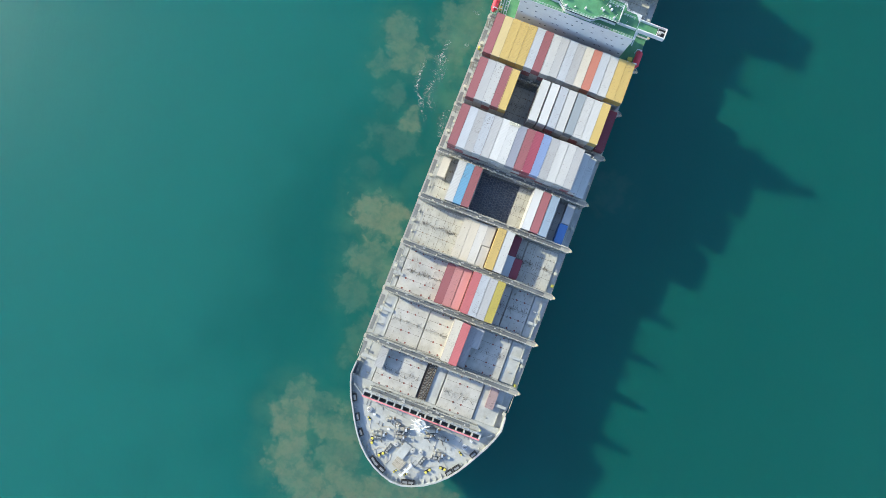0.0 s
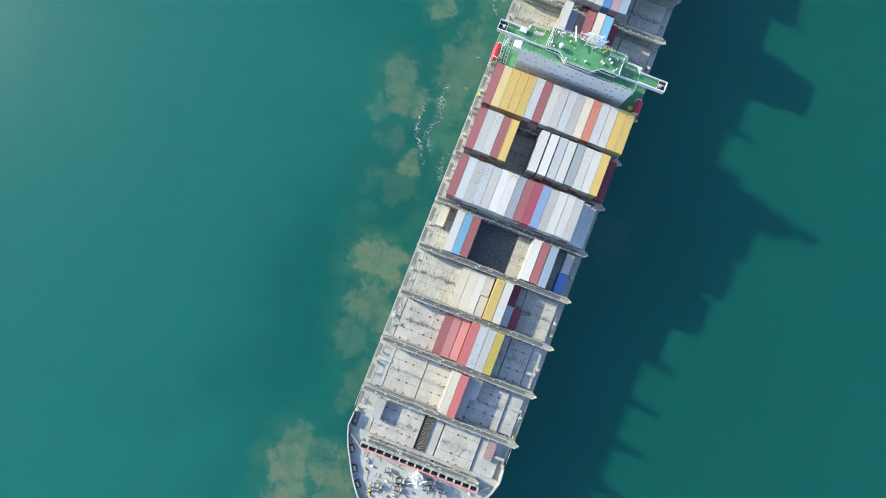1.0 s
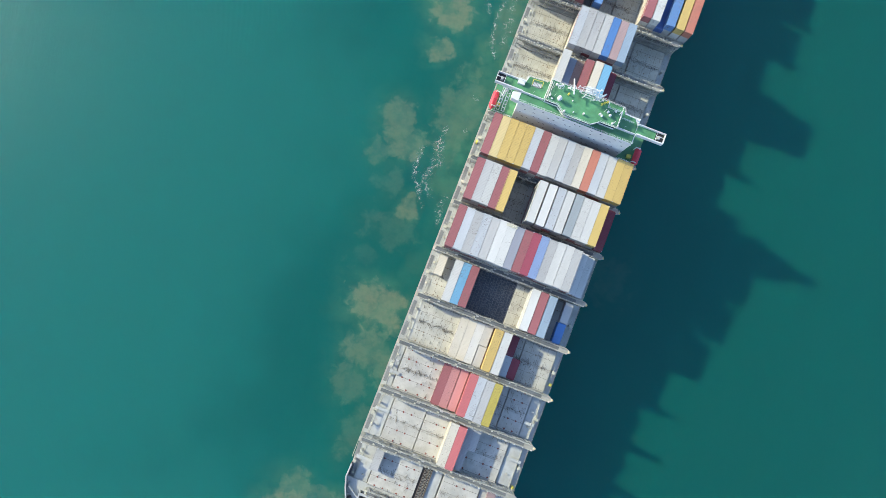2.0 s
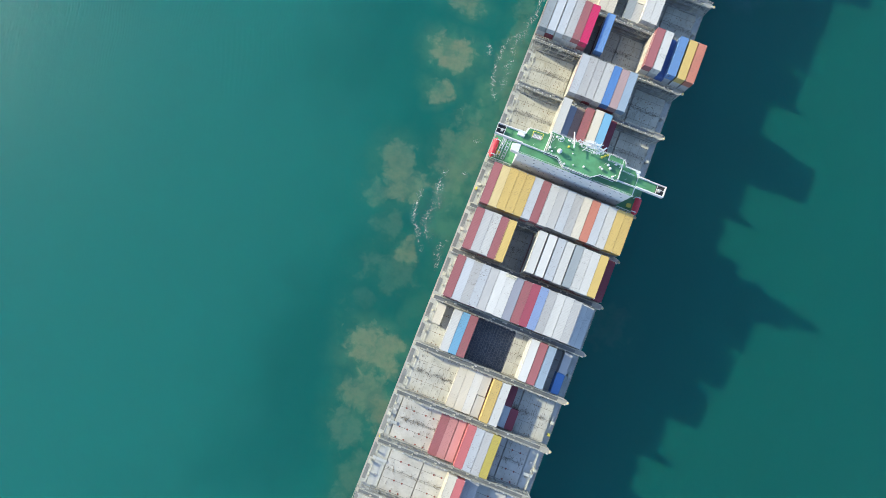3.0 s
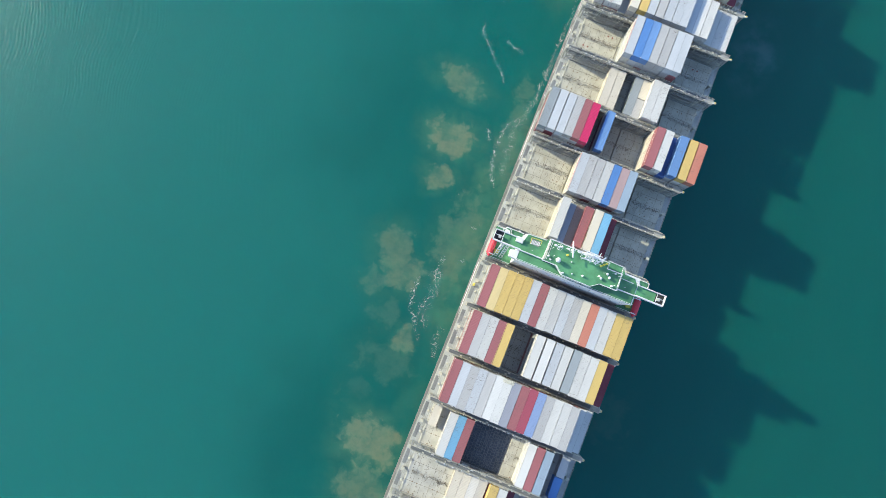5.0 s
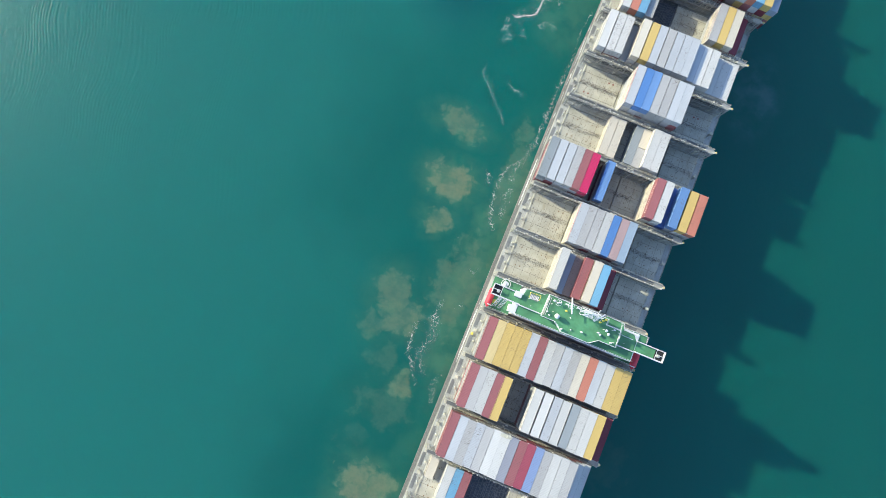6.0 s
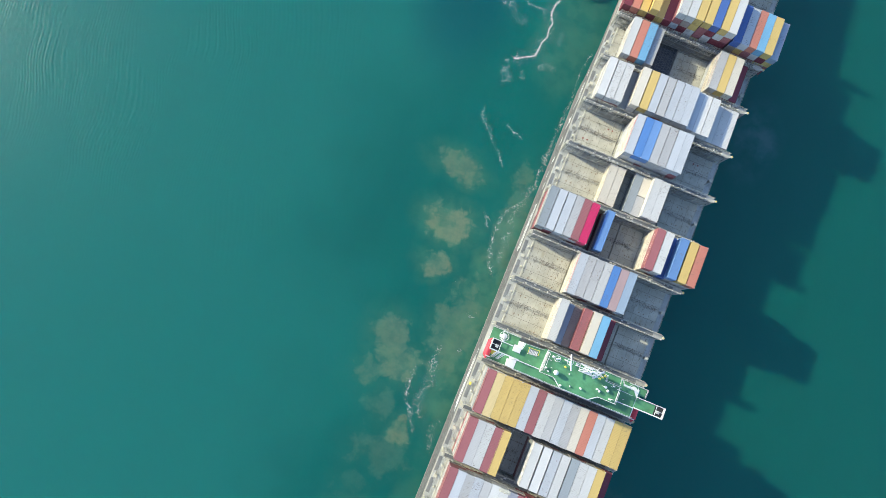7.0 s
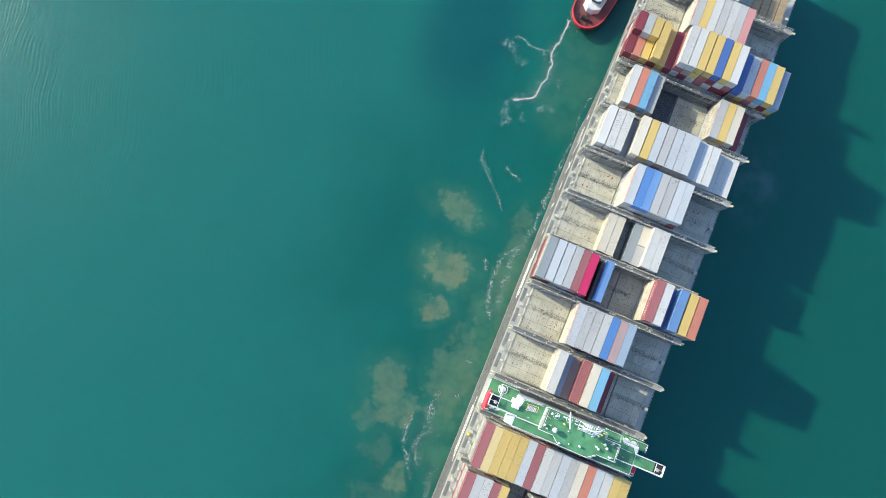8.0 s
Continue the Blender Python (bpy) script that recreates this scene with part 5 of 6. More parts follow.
# brackets and steps beside the narrow forward hatches
for y, w in ((-90.5, 4.2), (-79.5, 3.0), (-105.0, 5.5)):
    for s in (-1, 1):
        a = thing("side_beam", (MID + s * (22.2 - w / 2), y, DECK), "pale grey cross beam on the side deck", "beam", "beams beside the forward hatches")
        part("flange", soften(boxes((-w / 2, -0.45, 2.0, w / 2, 0.45, 2.2)), 0.04), STEEL_DECK, a)
        part("web", boxes((-w / 2, -0.1, 0, w / 2, 0.1, 2.0)), STEEL_DECK, a)

# ---- forecastle ----
breakwater = thing("breakwater", (0, -115.0, FORE), "pale steel breakwater with red top edge and open cells", "breakwater")
n = 15
part("plate", prism(((-17.3, -0.55), (18.0, -0.55), (18.0, -0.4), (-17.3, -0.4)), 0, 2.3), STEEL_DECK, breakwater)
part("top_edge", boxes((-17.4, -0.75, 2.3, 18.1, -0.35, 2.42)), RED_EDGE, breakwater, "faded red top edge")
part("cell_floor", boxes((-17.3, -0.38, 0.01, 18.0, 0.85, 0.06)), BRIDGE_DARK, breakwater)
part("back_wall", boxes((-17.3, 0.85, 0, 18.0, 0.95, 2.3)), BLACK, breakwater)
for k in range(n + 1):
    x = -17.3 + 35.3 * k / n
    part("stiffener", boxes((x - 0.2, -0.4, 0, x + 0.2, 1.5, 2.32)), STEEL_DECK, breakwater)
part("back_flange", boxes((-17.3, 0.8, 2.3, 18.0, 1.5, 2.42)), STEEL_DECK, breakwater)
for x0, x1 in ((-20.9, -17.4), (18.1, 21.2)):
    part("wing_plate", prism(((x0, 1.6 if x0 < 0 else -0.6), (x1, -0.6 if x0 < 0 else 1.6), (x1, -0.4 if x0 < 0 else 1.8), (x0, 1.8 if x0 < 0 else -0.4)), 0, 1.4), STEEL_DECK, breakwater)


def winch(x, y, turn, k=1.0, label="grey mooring winch with rope on its drum"):
    t = thing("mooring_winch", (x, y, FORE), label, "winch", "winches on the forecastle", turn)
    t.scale = (k, k, k)
    for dx in (-1.75, 1.5):
        part("bed", boxes((dx, -0.85, 0, dx + 0.25, 0.85, 0.3)), GEAR, t)
    bm = bmesh.new()
    for i in range(8):
        rod(bm, (-1.1 + 0.19 * i, 0, 0.95), (-0.91 + 0.19 * i, 0, 0.95), 0.57 if i % 2 else 0.62, 14)
    drum = part("drum", bm, ROPE, t, "drum wound with rope")
    for a, b in (((-1.2, 0.6, 0.9), (-1.5, 1.2, 1.7)), ((0.5, -0.5, 0.9), (0.3, -1.3, 1.5)), ((1.0, 0.5, 1.7), (1.5, 1.0, 1.9))):
        part("brake_lever", rods([(a, b)], 0.07, 5), WHITE, t)
    part("pipe", rods([((1.2, -0.7, 0.4), (2.6, -1.2, 0.2))], 0.08, 5), WHITE, t)
    for dx, m in ((-1.2, GEAR), (0.5, ROD_STEEL), (0.68, GEAR)):
        part("flange", rod(bmesh.new(), (dx - 0.05, 0, 0.95), (dx + 0.05, 0, 0.95), 0.95, 16), m, drum)
    case = part("gear_case", soften(rod(bmesh.new(), (0.8, 0, 0.9), (1.3, 0, 0.9), 0.75, 10), 0.08), GEAR, t)
    part("motor", rod(bmesh.new(), (1.3, 0.2, 0.9), (2.1, 0.2, 0.9), 0.33, 10), RUSTY, t)
    part("warping_head", rod(bmesh.new(), (-1.9, 0, 0.95), (-1.35, 0, 0.95), 0.42, 10, 0.3), GEAR, t)
    part("bearing", boxes((-1.5, -0.3, 0.2, -1.3, 0.3, 1.3)), CREAM_STEEL, t)
    part("cover", soften(boxes((0.8, -0.45, 1.6, 1.3, 0.3, 1.78)), 0.04), WHITE, case)
    part("control_stand", boxes((-0.9, 1.2, 0, -0.6, 1.4, 1.2)), CREAM_STEEL, t)
    part("chain", rods([((-0.3 + 0.25 * k, -1.0 - 0.35 * k, 0.12), (-0.1 + 0.25 * k, -1.3 - 0.35 * k, 0.16)) for k in range(5)], 0.12, 5), ROD_STEEL, t)
    part("drain_tray", boxes((-1.7, -1.1, 0.002, 1.8, -0.95, 0.08)), BLACK, t)
    return t


for x, y, a, k in ((-8.6, -124.0, 10, 0.9), (-3.2, -120.6, 15, 0.95), (-2.9, -122.9, 15, 0.8), (5.2, -117.9, 20, 1.0), (4.4, -120.0, 20, 0.7), (9.0, -123.6, 5, 0.9), (8.7, -119.1, 0, 0.75), (-7.4, -119.2, 25, 0.7), (-5.2, -119.6, -20, 0.6)):
    winch(x, y, a, k)


def roller_frame(x, y, turn):
    t = thing("roller_fairlead", (x, y, FORE), "grimy grey framed roller fairlead bolted to the deck", "fairlead", "fairleads on the forecastle", turn)
    part("frame", boxes((-1.3, -0.55, 0, 1.3, -0.43, 0.6), (-1.3, 0.43, 0, 1.3, 0.55, 0.6), (-1.3, -0.43, 0, -1.15, 0.43, 0.6), (1.15, -0.43, 0, 1.3, 0.43, 0.6)), GUIDE, t)
    for dx in (-0.7, 0, 0.7):
        part("roller", rod(bmesh.new(), (dx, 0, 0), (dx, 0, 0.8), 0.26, 10), GEAR, t)


for x, y, a in ((-4.9, -127.0, 70), (5.2, -127.0, 70), (-9.0, -125.2, 15), (8.7, -124.9, 10), (-3.4, -122.0, 15)):
    roller_frame(x, y, a)


def bollard(x, y, turn, k=1.0):
    k *= 0.66
    t = thing("bollard", (x, y, FORE), "black double bollard with yellow caps", "bollard", "bollards on the forecastle", turn)
    t.scale = (k, k, k)
    part("base", soften(boxes((-1.3, -0.55, 0, 1.3, 0.55, 0.15)), 0.04), BLACK, t)
    for dx in (-0.8, 0.8):
        post = part("post", rod(bmesh.new(), (dx, 0, 0.15), (dx, 0, 0.85), 0.42, 12), BLACK, t)
        part("cap", soften(rod(bmesh.new(), (dx, 0, 0.85), (dx, 0, 1.02), 0.5, 12), 0.05), YELLOW, post, "yellow cap")


for x, y, a, k in ((-10.2, -126.6, -75, 1.2), (-6.4, -129.3, 45, 1.2), (-13.2, -121.2, -35, 0.75), (7.7, -129.1, 50, 1.2), (11.4, -127.0, 0, 1.2), (14.7, -121.3, -35, 0.8), (2.1, -132.2, 50, 0.75), (-1.0, -132.4, 55, 0.7), (-15.0, -115.9, -10, 0.6)):
    bollard(x, y, a, k)
for x, y, r, m in ((-14.0, -118.8, 0.75, WHITE), (15.2, -119.2, 0.75, WHITE), (1.7, -125.2, 0.85, STEEL_DECK), (4.0, -124.9, 0.7, GEAR), (-3.4, -125.2, 0.7, GEAR)):
    a = thing("deck_hatch", (x, y, FORE), "round raised deck hatch on the forecastle", "deck hatch", "hatches on the forecastle")
    part("coaming", rod(bmesh.new(), (0, 0, 0), (0, 0, 0.55), r, 16), m, a)
    lid = part("lid", soften(rod(bmesh.new(), (0, 0, 0.55), (0, 0, 0.68), r * 0.82, 16), 0.04), GEAR, a)
    part("handle", boxes((-r * 0.4, -0.05, 0.68, r * 0.4, 0.05, 0.78)), BLACK, lid)
store = thing("rope_store", (-0.9, -126.6, FORE), "pale steel rope store with flat top", "deck locker", turn=-18)
part("walls", soften(boxes((-1.2, -1.6, 0, 1.2, 2.6, 0.6)), 0.05), STEEL_DECK, store)
part("top_plate", boxes((-1.3, -1.7, 0.6, 1.3, 2.7, 0.68)), STEEL_DECK, store)
coil = thing("rope_pile", (-0.6, -130.0, FORE), "brown mooring rope flaked down on deck", "rope", turn=-20)
for k in range(7):
    part("rope_strand", rods([((-1.6, -1.3 + 0.42 * k, 0.3), (1.3, -1.3 + 0.42 * k, 0.34))], 0.2, 6), ROPE, coil)
crane = thing("deck_crane", (1.9, -130.4, FORE), "white deck crane with lowered jib", "crane", turn=-28)
part("pillar", rod(bmesh.new(), (0, 1.4, 0), (0, 1.4, 2.4), 0.4, 10), WHITE, crane)
jib = part("jib", boxes((-0.22, -2.6, 2.0, 0.22, 2.0, 2.5)), WHITE, crane)
part("hook_block", boxes((-0.4, -2.9, 1.0, 0.4, -2.2, 2.0)), GEAR, jib)
part("counter_jib", boxes((-0.7, -0.6, 2.0, 0.7, 0.1, 2.4)), WHITE, crane)
fm = thing("foremast", (0.8, -116.9, FORE), "white foremast with platforms and light arms", "mast")
fm.scale = (1.2, 1.2, 1.05)
part("post", rod(bmesh.new(), (0, 0, 0), (-0.1, 0, 11.5), 0.75, 14, 0.35), WHITE, fm)
for z, r in ((5.0, 1.35), (8.6, 1.0)):
    part("platform", soften(rod(bmesh.new(), (0, 0, z), (0, 0, z + 0.15), r, 12), 0.03), WHITE, fm)
    railing(fm, [(r * math.cos(k * 0.785), r * math.sin(k * 0.785), z + 0.1) for k in range(9)], 1.0, 1.0, WHITE, 0.06, "platform_rail")
for a, b in (((0, 0, 9.5), (-1.7, 1.6, 11.4)), ((0, 0, 9.5), (1.6, 1.7, 11.5)), ((-1.2, 0, 10.5), (1.2, 0, 10.5)), ((-2.4, 0.5, 5.2), (2.4, -0.5, 5.2)), ((-0.8, 2.2, 5.2), (0.8, -2.2, 5.4)), ((-1.8, 1.4, 7.0), (1.8, -1.2, 7.2)), ((-2.0, -1.0, 8.7), (2.0, 1.2, 8.8)), ((0.3, 0, 11), (0.9, 1.8, 12.4)), ((0, 0, 11.4), (0, 0, 13.0)), ((-0.9, -0.4, 5), (-1.8, -1.5, 0)), ((0.9, -0.4, 5), (1.8, -1.5, 0))):
    part("light_arm", rods([(a, b)], 0.11, 6), WHITE, fm)
part("ladder", rods([((-0.3, -0.9, 0), (-0.3, -0.6, 9)), ((0.3, -0.9, 0), (0.3, -0.6, 9))] + [((-0.3, -0.88 + 0.02 * k, 0.6 * k), (0.3, -0.88 + 0.02 * k, 0.6 * k)) for k in range(1, 15)], 0.05, 5), WHITE, fm)
bm = bmesh.new()
for j in range(11):
    x, y = rnd.uniform(-8, -1), rnd.uniform(-130.5, -124)
    a = rnd.uniform(0, 6.28)
    for k in range(16):
        a += rnd.uniform(-0.55, 0.6)
        x2, y2 = x + 0.5 * math.cos(a), y + 0.5 * math.sin(a)
        if not (-13 < x2 < 12 and -132 < y2 < -119):
            break
        rod(bm, (x, y, FORE + 0.08), (x2, y2, FORE + 0.08), 0.07, 5)
        x, y = x2, y2
for p in ([(-9, -124.5), (-11, -128), (-12.3, -128.8)], [(5.5, -127), (6.5, -131.3)], [(9.5, -124), (13.5, -127.5)], [(-3, -123), (1.5, -127), (3.5, -133)], [(-8, -125), (-5, -128), (-4, -132.8)], [(8.7, -119), (17, -121.2)], [(2.2, -129.5), (5.8, -128.8), (9.4, -127.0)]):
    for a, b in zip(p, p[1:]):
        rod(bm, (*a, FORE + 0.3), (*b, FORE + 0.3), 0.06, 5)
tagged(new("mooring_ropes", to_mesh("mooring_ropes", bm, ROPE)), "grey-brown mooring ropes strewn over the forecastle", "ropes", kind="stuff")
# plates, boxes and pipes on the forecastle deck
for x, y, w, l, a in ((-11.5, -117.6, 2.2, 1.0, 20), (-9.6, -121.6, 1.2, 1.2, 0), (11.0, -121.4, 1.6, 0.9, 15), (12.6, -118.0, 2.0, 1.2, -10), (3.6, -128.6, 1.2, 1.8, -20), (-14.9, -117.2, 0.9, 1.6, 0), (6.4, -122.6, 1.4, 0.8, 30), (-5.6, -116.9, 1.6, 0.8, 0), (14.8, -116.4, 1.2, 1.6, 0)):
    t = thing("deck_plate", (x, y, FORE), "grey bolted plate on the forecastle deck", "deck plate", "plates on the forecastle", a)
    part("plate", boxes((-w / 2, -l / 2, 0.004, w / 2, l / 2, 0.06)), STEEL_DECK, t)
    for dx in (-w / 2, w / 2 - 0.06):
        part("rim", boxes((dx, -l / 2, 0.06, dx + 0.06, l / 2, 0.16)), ROD_STEEL, t)
for x, y, m, word in ((-12.2, -119.6, WHITE, "white"), (12.0, -123.6, CREAM_STEEL, "cream"), (6.8, -125.8, GEAR, "grey"), (-6.9, -122.0, WHITE, "white"), (0.6, -122.4, GEAR, "grey"), (16.4, -117.0, WHITE, "white"), (-10.9, -124.2, CREAM_STEEL, "cream"), (2.6, -119.4, CREAM_STEEL, "cream")):
    t = thing("deck_box", (x, y, FORE), word + " steel fitting box on the forecastle deck", "box", "boxes on the forecastle", rnd.uniform(-30, 30))
    part("body", soften(boxes((-0.35, -0.25, 0, 0.35, 0.25, 0.7)), 0.05), m, t)
    part("lid", boxes((-0.38, -0.28, 0.7, 0.38, 0.28, 0.76)), m, t)
for x0, y0, x1, y1 in ((-12.5, -116.6, -3.0, -117.6), (3.2, -116.5, 14.0, -116.9), (-1.5, -118.0, -2.2, -124.5), (6.8, -117.8, 7.4, -126.4)):
    t = thing("deck_pipe", (0, 0, FORE), "grey pipe run along the forecastle deck", "pipe", "pipes on the forecastle")
    part("pipe", rods([((x0, y0, 0.2), (x1, y1, 0.2))], 0.09, 6), GEAR, t)
    for u in (0.1, 0.5, 0.9):
        part("clamp", rods([((x0 + (x1 - x0) * u, y0 + (y1 - y0) * u, 0), (x0 + (x1 - x0) * u, y0 + (y1 - y0) * u, 0.25))], 0.14, 6), ROD_STEEL, t)
# panama chocks in the bulwark
chock = thing("panama_chock", (0, 0, 0), "black mooring chock set in the bulwark", "chock", "chocks in the bulwark")
part("frame", boxes((-1.05, -0.5, 0, -0.75, 0.6, 1.15), (0.75, -0.5, 0, 1.05, 0.6, 1.15), (-0.75, -0.5, 0.9, 0.75, 0.6, 1.15), (-1.05, -0.5, 0, 1.05, 0.6, 0.15)), BLACK, chock)
part("lip", boxes((-0.7, -0.25, 0.9, 0.7, 0.35, 1.2)), GUIDE, chock)
first = True
for u in (-0.79, -0.62, -0.49, -0.235, -0.2, -0.13, 0.03, 0.09, 0.42, 0.5, 0.68):
    k = u * 10
    i = min(9, int(abs(k)))
    seq = [(23.0, -111.0)] + [(b, y) for y, b in BOW[1:]]
    f = (1 - abs(u)) * 10
    j = min(9, int(f))
    p, q = Vector((seq[j][0], seq[j][1], 0)), Vector((seq[j + 1][0], seq[j + 1][1], 0))
    c = p.lerp(q, f - j)
    s = 1 if u > 0 else -1
    d = (Vector((0, -111, 0)) - c).normalized()
    along = (q - p).normalized()
    at = (MID + s * (c.x + d.x * 0.95), c.y + d.y * 0.95, FORE)
    m = pose(*at, 0, 0, math.degrees(math.atan2(along.y, s * along.x)))
    if first:
        chock.matrix_basis = m
        first = False
    else:
        copy_thing(chock, m)

def pallet_rack(x, y, z, w, l, label, wood):
    """Open timber frame of slats on two bearers."""
    t = thing("pallet_rack", (x, y, z), label, "pallet rack", "racks beside the stacks")
    part("bearer", boxes((-w / 2, -l / 2, 0, -w / 2 + 0.15, l / 2, 0.5), (w / 2 - 0.15, -l / 2, 0, w / 2, l / 2, 0.5), (-0.08, -l / 2, 0, 0.08, l / 2, 0.5)), RUSTY, t)
    slat = to_mesh("slat", boxes((-w / 2, -0.12, 0.5, w / 2, 0.12, 0.6)), wood)
    k = int(l / 0.34)
    for i in range(k):
        shared("slat", slat, t, (0, -l / 2 + (i + 0.5) * l / k + rnd.uniform(-0.05, 0.05), 0))


pallet_rack(17.3, -108.6, DECK, 3.6, 4.8, "pale cream slatted rack on the foredeck", CREAM_STEEL)
for x in (12.2, 14.8, 17.4, 20.0):
    pallet_rack(x, 149.1 + (x % 1.7), HATCH + 0.11, 2.3, 11.0 - (x % 2.0), "weathered tan timber slatted rack on the hatch cover", TIMBER)

# ---- tug ----
tug = thing("tug", (-36.4, 129.6, 0), "red harbour tug with maroon deck and white wheelhouse", "tug", turn=-10)
HALFB = ((0.0, 0.6), (0.6, 2.2), (2.0, 3.9), (4.0, 5.2), (7.0, 5.9), (12.0, 6.1), (22.0, 6.0), (28.0, 5.4), (30.0, 4.6))
plan = [(b, y) for y, b in HALFB] + [(-b, y) for y, b in reversed(HALFB)]


def shrink(k, dy=0.0):
    return [(x * k, 14 + (y - 14) * k + dy) for x, y in plan]


bm = bmesh.new()
rings = [[bm.verts.new((x, y, z + 0.9 * max(0, (9 - y) / 9))) for x, y in shrink(k)] for z, k in ((-1, 0.86), (0.6, 0.95), (2.4, 1.0), (3.2, 1.0), (3.2, 0.965), (2.2, 0.955))]
for lo, hi in zip(rings, rings[1:]):
    for i in range(len(lo)):
        j = (i + 1) % len(lo)
        bm.faces.new((lo[i], lo[j], hi[j], hi[i]))
part("hull", bm, TUG_RED, tug)
bm = bmesh.new()
pts = [Vector((x, y, 2.1 + 0.9 * max(0, (9 - y) / 9))) for x, y in shrink(1.015)]
for a, b in zip(pts, pts[1:]):
    rod(bm, a, b, 0.3, 6)
part("fender", bm, BLACK, tug, "black rubber fender")
part("deck", prism(shrink(0.955), 1.9, 2.25), paint("maroon_deck_paint", (0.17, 0.05, 0.05), amount=0.5), tug, "maroon deck")
part("deckhouse", soften(prism(((-3.0, 8.2), (-1.0, 6.6), (1.0, 6.6), (3.0, 8.2), (3.2, 16), (-3.2, 16)), 2.2, 5.2), 0.1), WHITE, tug)
cab = part("wheelhouse", soften(prism(((-1.9, 9.4), (-1.0, 8.6), (1.0, 8.6), (1.9, 9.4), (2.0, 12.5), (-2.0, 12.5)), 5.2, 8.0), 0.1), WHITE, tug)
part("window_band", prism(((-1.95, 9.35), (-1.03, 8.52), (1.03, 8.52), (1.95, 9.35), (2.05, 12.55), (-2.05, 12.55)), 6.4, 7.3), GLASS, cab)
part("bow_winch", rod(boxes((-1.3, 3.3, 2.2, 1.3, 4.9, 2.7)), (-1.1, 4.1, 3.2), (1.1, 4.1, 3.2), 0.6, 12), BLACK, tug)
for x, y in ((-1.6, 2.6), (1.6, 2.6), (-2.4, 4.6), (2.6, 4.4), (0.3, 5.8), (-0.8, 2.0)):
    part("bitt", rod(bmesh.new(), (x, y, 2.2), (x, y, 3.0), 0.22, 8), BLACK, tug)
railing(tug, [(-3.0, 8.2, 5.2), (-1.0, 6.7, 5.2), (1.0, 6.7, 5.2), (3.0, 8.2, 5.2), (3.1, 15.8, 5.2)], 1.0, 1.0, WHITE, 0.05, "railing")
part("liferaft", rods([((-2.6, 13.0, 5.5), (-2.6, 14.6, 5.5)), ((2.6, 11.0, 5.5), (2.6, 12.6, 5.5))], 0.4, 10), WHITE, tug)
part("aft_block", soften(boxes((-1.6, 13.2, 5.2, 1.6, 15.4, 6.6)), 0.1), RUST_RED, tug)

# ---- foam ----
def foam(lines):
    """Bands of foam along lines: points, half width of the band, strength of its core."""
    bm = bmesh.new()
    rim, core = bm.verts.layers.float.new("rim"), bm.verts.layers.float.new("core")
    for k, (pts, band, strength) in enumerate(lines):
        path = []
        for a, b in zip(pts, pts[1:]):
            a, b = Vector((*a, 0)), Vector((*b, 0))
            m = max(1, round((b - a).length / 0.6))
            path += [a.lerp(b, i / m) for i in range(m)]
        path.append(b)
        bent = [p + noise.noise_vector(Vector((p.x * 0.22, p.y * 0.22, 3))) * 1.1 + noise.noise_vector(Vector((p.x * 0.7, p.y * 0.7, 9))) * 0.5 for p in path]
        last = None
        for i, p in enumerate(bent):
            d = bent[min(i + 2, len(bent) - 1)] - bent[max(i - 2, 0)]
            side = Vector((-d.y, d.x, 0)).normalized() * band * (1 + 0.5 * noise.noise(Vector((p.x * 0.3, p.y * 0.3, 5))))
            ends = min(1.0, (i + 0.3) / 4, (len(bent) - 0.7 - i) / 4)
            row = []
            for u in (-1.0, -0.5, 0.0, 0.5, 1.0):
                v = bm.verts.new((p.x + side.x * u, p.y + side.y * u, 0.015 + 0.006 * k))
                v[rim], v[core] = (1 - abs(u)) * ends, strength
                row.append(v)
            if last:
                for j in range(4):
                    bm.faces.new((last[j], row[j], row[j + 1], last[j + 1]))
            last = row
    tagged(new("foam", to_mesh("foam", bm, FOAM)), "thin lacy white foam drifting on the water", "foam", kind="stuff")


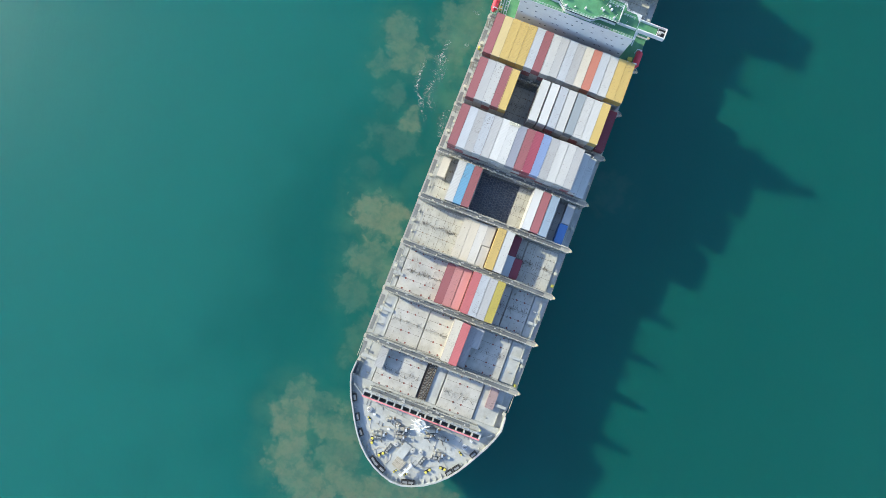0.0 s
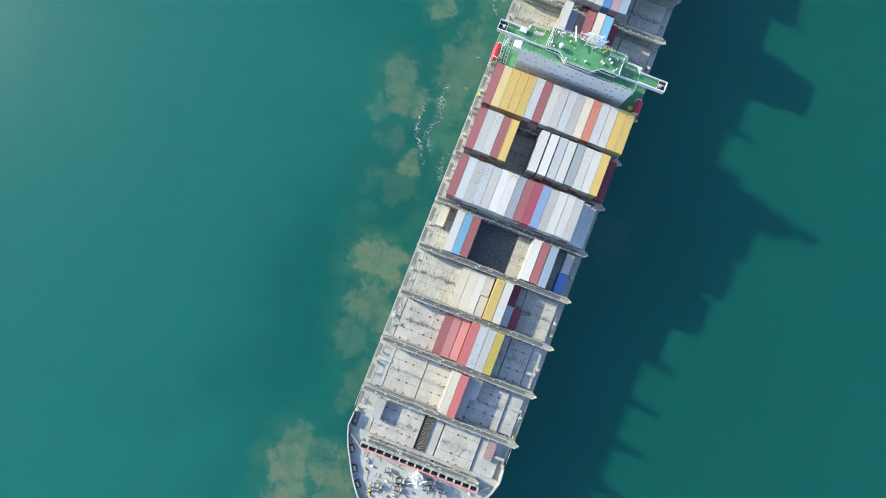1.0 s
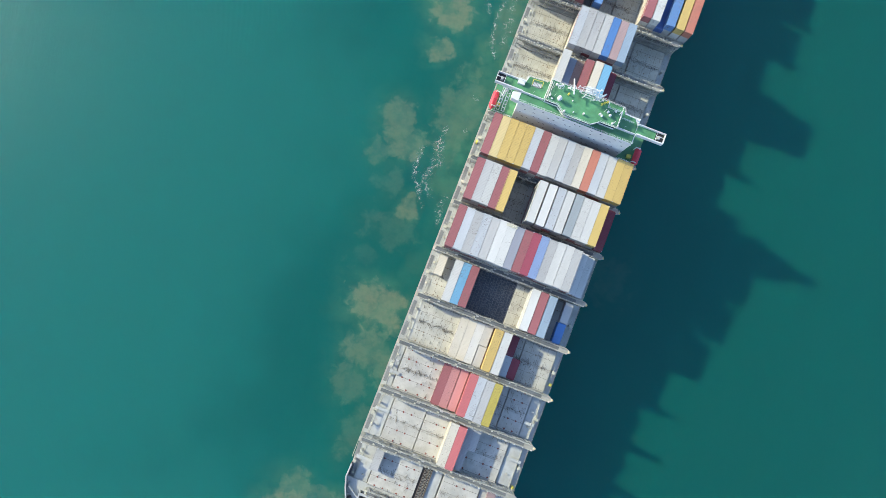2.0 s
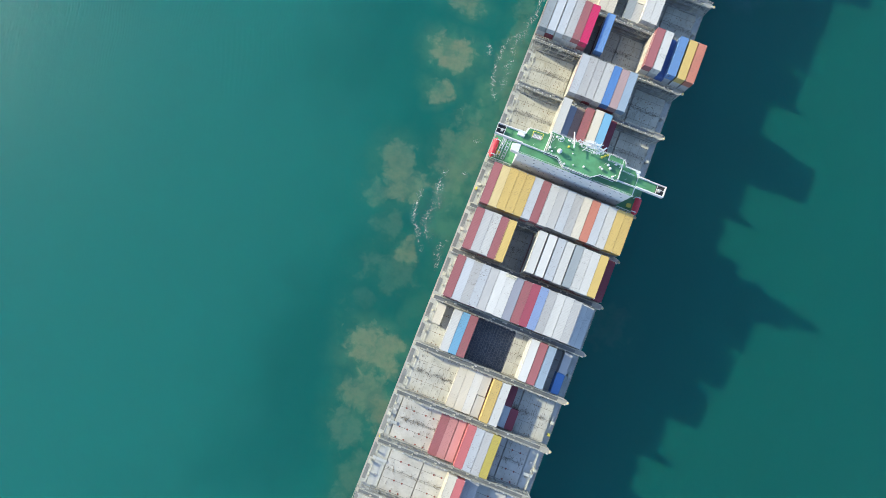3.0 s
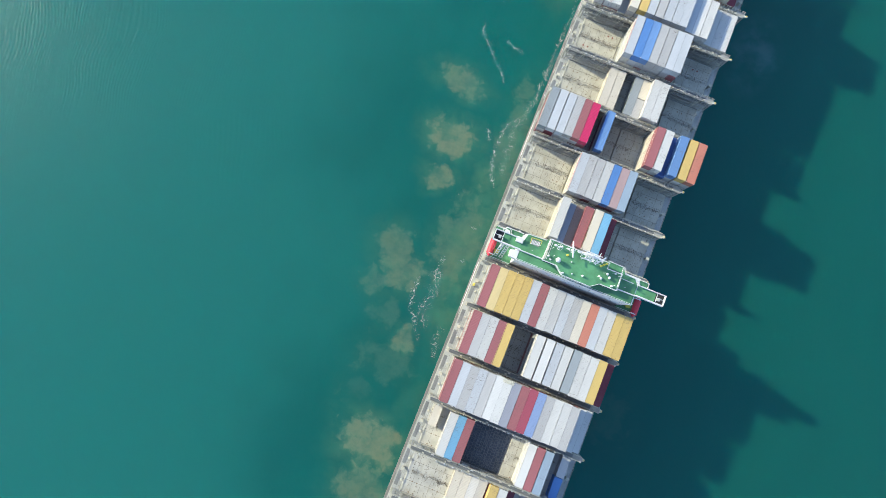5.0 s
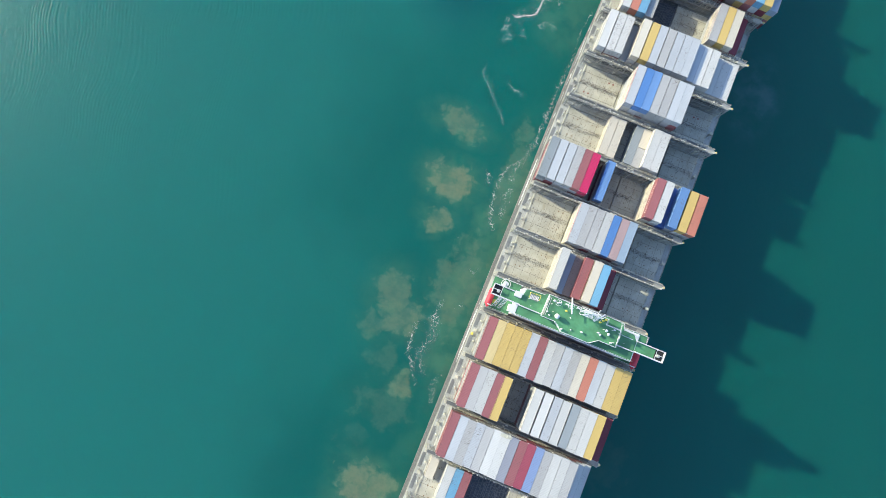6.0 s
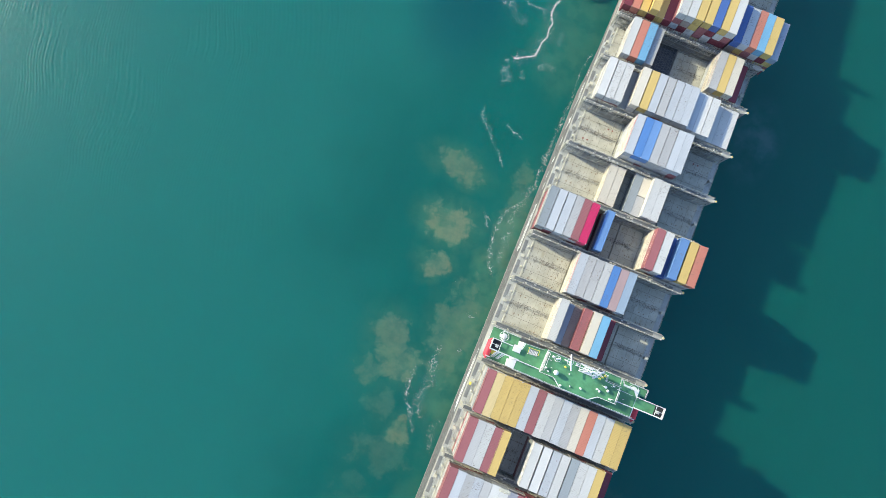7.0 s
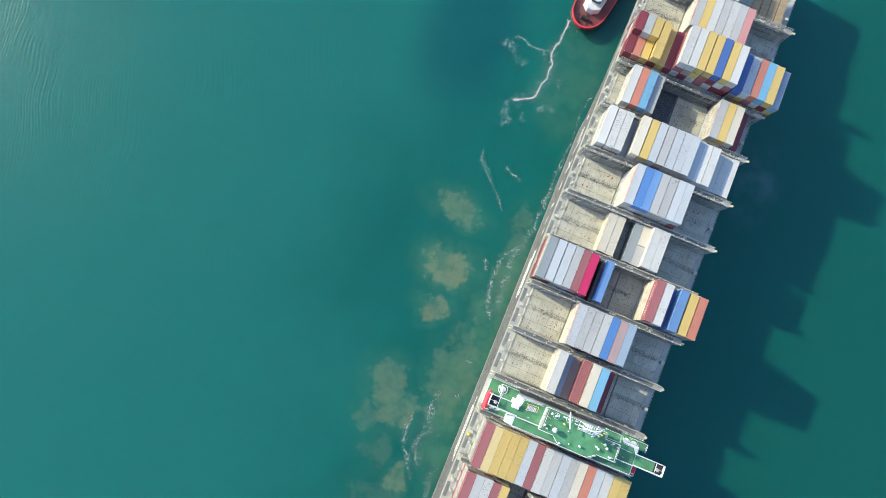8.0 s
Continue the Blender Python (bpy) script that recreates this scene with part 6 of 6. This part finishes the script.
# wake of the tug
foam(((((-41.2, 133.6), (-40.0, 128.4), (-41.1, 122.4), (-41.7, 118.1), (-40.4, 114.9), (-40.0, 109.5), (-41.0, 103.6), (-42.5, 101.0), (-45.5, 99.1), (-49.4, 98.5)), 1.3, 1.0),
      (((-41.1, 122.4), (-41.7, 118.1), (-40.4, 114.9), (-40.0, 109.5), (-41.0, 103.6), (-45.5, 99.1), (-49.4, 98.5)), 4.5, 0.0),
      (((-57.3, 119.8), (-52.8, 120.0), (-49.2, 118.9), (-45.3, 118.8), (-42.5, 116.9)), 1.1, 0.8), (((-59.8, 115.0), (-55.6, 116.6), (-51.8, 112.2), (-47.1, 112.0)), 3.5, 0.1),
      (((-37.7, 131.0), (-35.5, 128.6)), 1.0, 0.6), (((-49.4, 98.5), (-49.1, 92.6), (-46.2, 90.6), (-49.0, 87.2)), 2.6, 0.25), (((-40.3, 96.4), (-36.5, 100.1), (-32.3, 99.8)), 2.6, 0.2),
      (((-37.7, 113.8), (-34.8, 111.8), (-34.8, 106.3)), 2.2, 0.1), (((-44.7, 95.8), (-43.3, 94.9), (-40.1, 91.1)), 2.2, 0.2)))
# scattered lines abeam of the aft holds
foam(((((-50.7, 80.0), (-49.9, 75.1), (-46.3, 71.4), (-44.3, 69.5), (-40.3, 65.5), (-36.0, 60.0)), 1.4, 0.5), (((-47.5, 73.5), (-45.0, 70.5)), 2.2, 0.7), (((-41.3, 76.7), (-38.5, 73.7), (-33.5, 71.5)), 1.8, 0.3),
      (((-37.9, 45), (-32.8, 40)), 2.4, 0.2)))
# along the hull
foam(((((-22.8, 94.0), (-24.6, 83.6), (-25.1, 77.2), (-24.6, 70.0), (-24.9, 58.6), (-27.5, 51.3), (-29.9, 47.3), (-31.6, 43.2), (-31, 38.5), (-29.2, 29.8), (-26.7, 25)), 1.4, 0.65), (((-25.6, 60), (-27.4, 48), (-27.0, 38), (-26, 30)), 3.0, 0.15),
      (((-24.0, 112), (-24.2, 99.1), (-24.2, 64)), 0.9, 0.45)))
# beside the deckhouse and the forward holds
foam(((((-38.6, 19.8), (-35.7, 20.6)), 1.9, 0.7), (((-30.3, 12.5), (-26.8, 11), (-26.3, 14)), 1.4, 0.55), (((-27, 1.8), (-29.5, -2)), 1.4, 0.45),
      (((-34.3, -0.6), (-34.3, -6.2), (-32.1, -14.5), (-33.7, -17.4), (-33.7, -20.8), (-31.2, -23.7)), 1.6, 0.7), (((-34.0, -4), (-33.0, -14.5), (-33.7, -20.8), (-29.2, -25.7)), 3.6, 0.1), (((-38.0, -9), (-38.4, -15.9), (-37.8, -20.2), (-33.5, -26.3), (-31, -31)), 1.6, 0.55), (((-25.5, -21), (-26.9, -27), (-25.3, -29.6), (-24.7, -34)), 2.0, 0.55)))
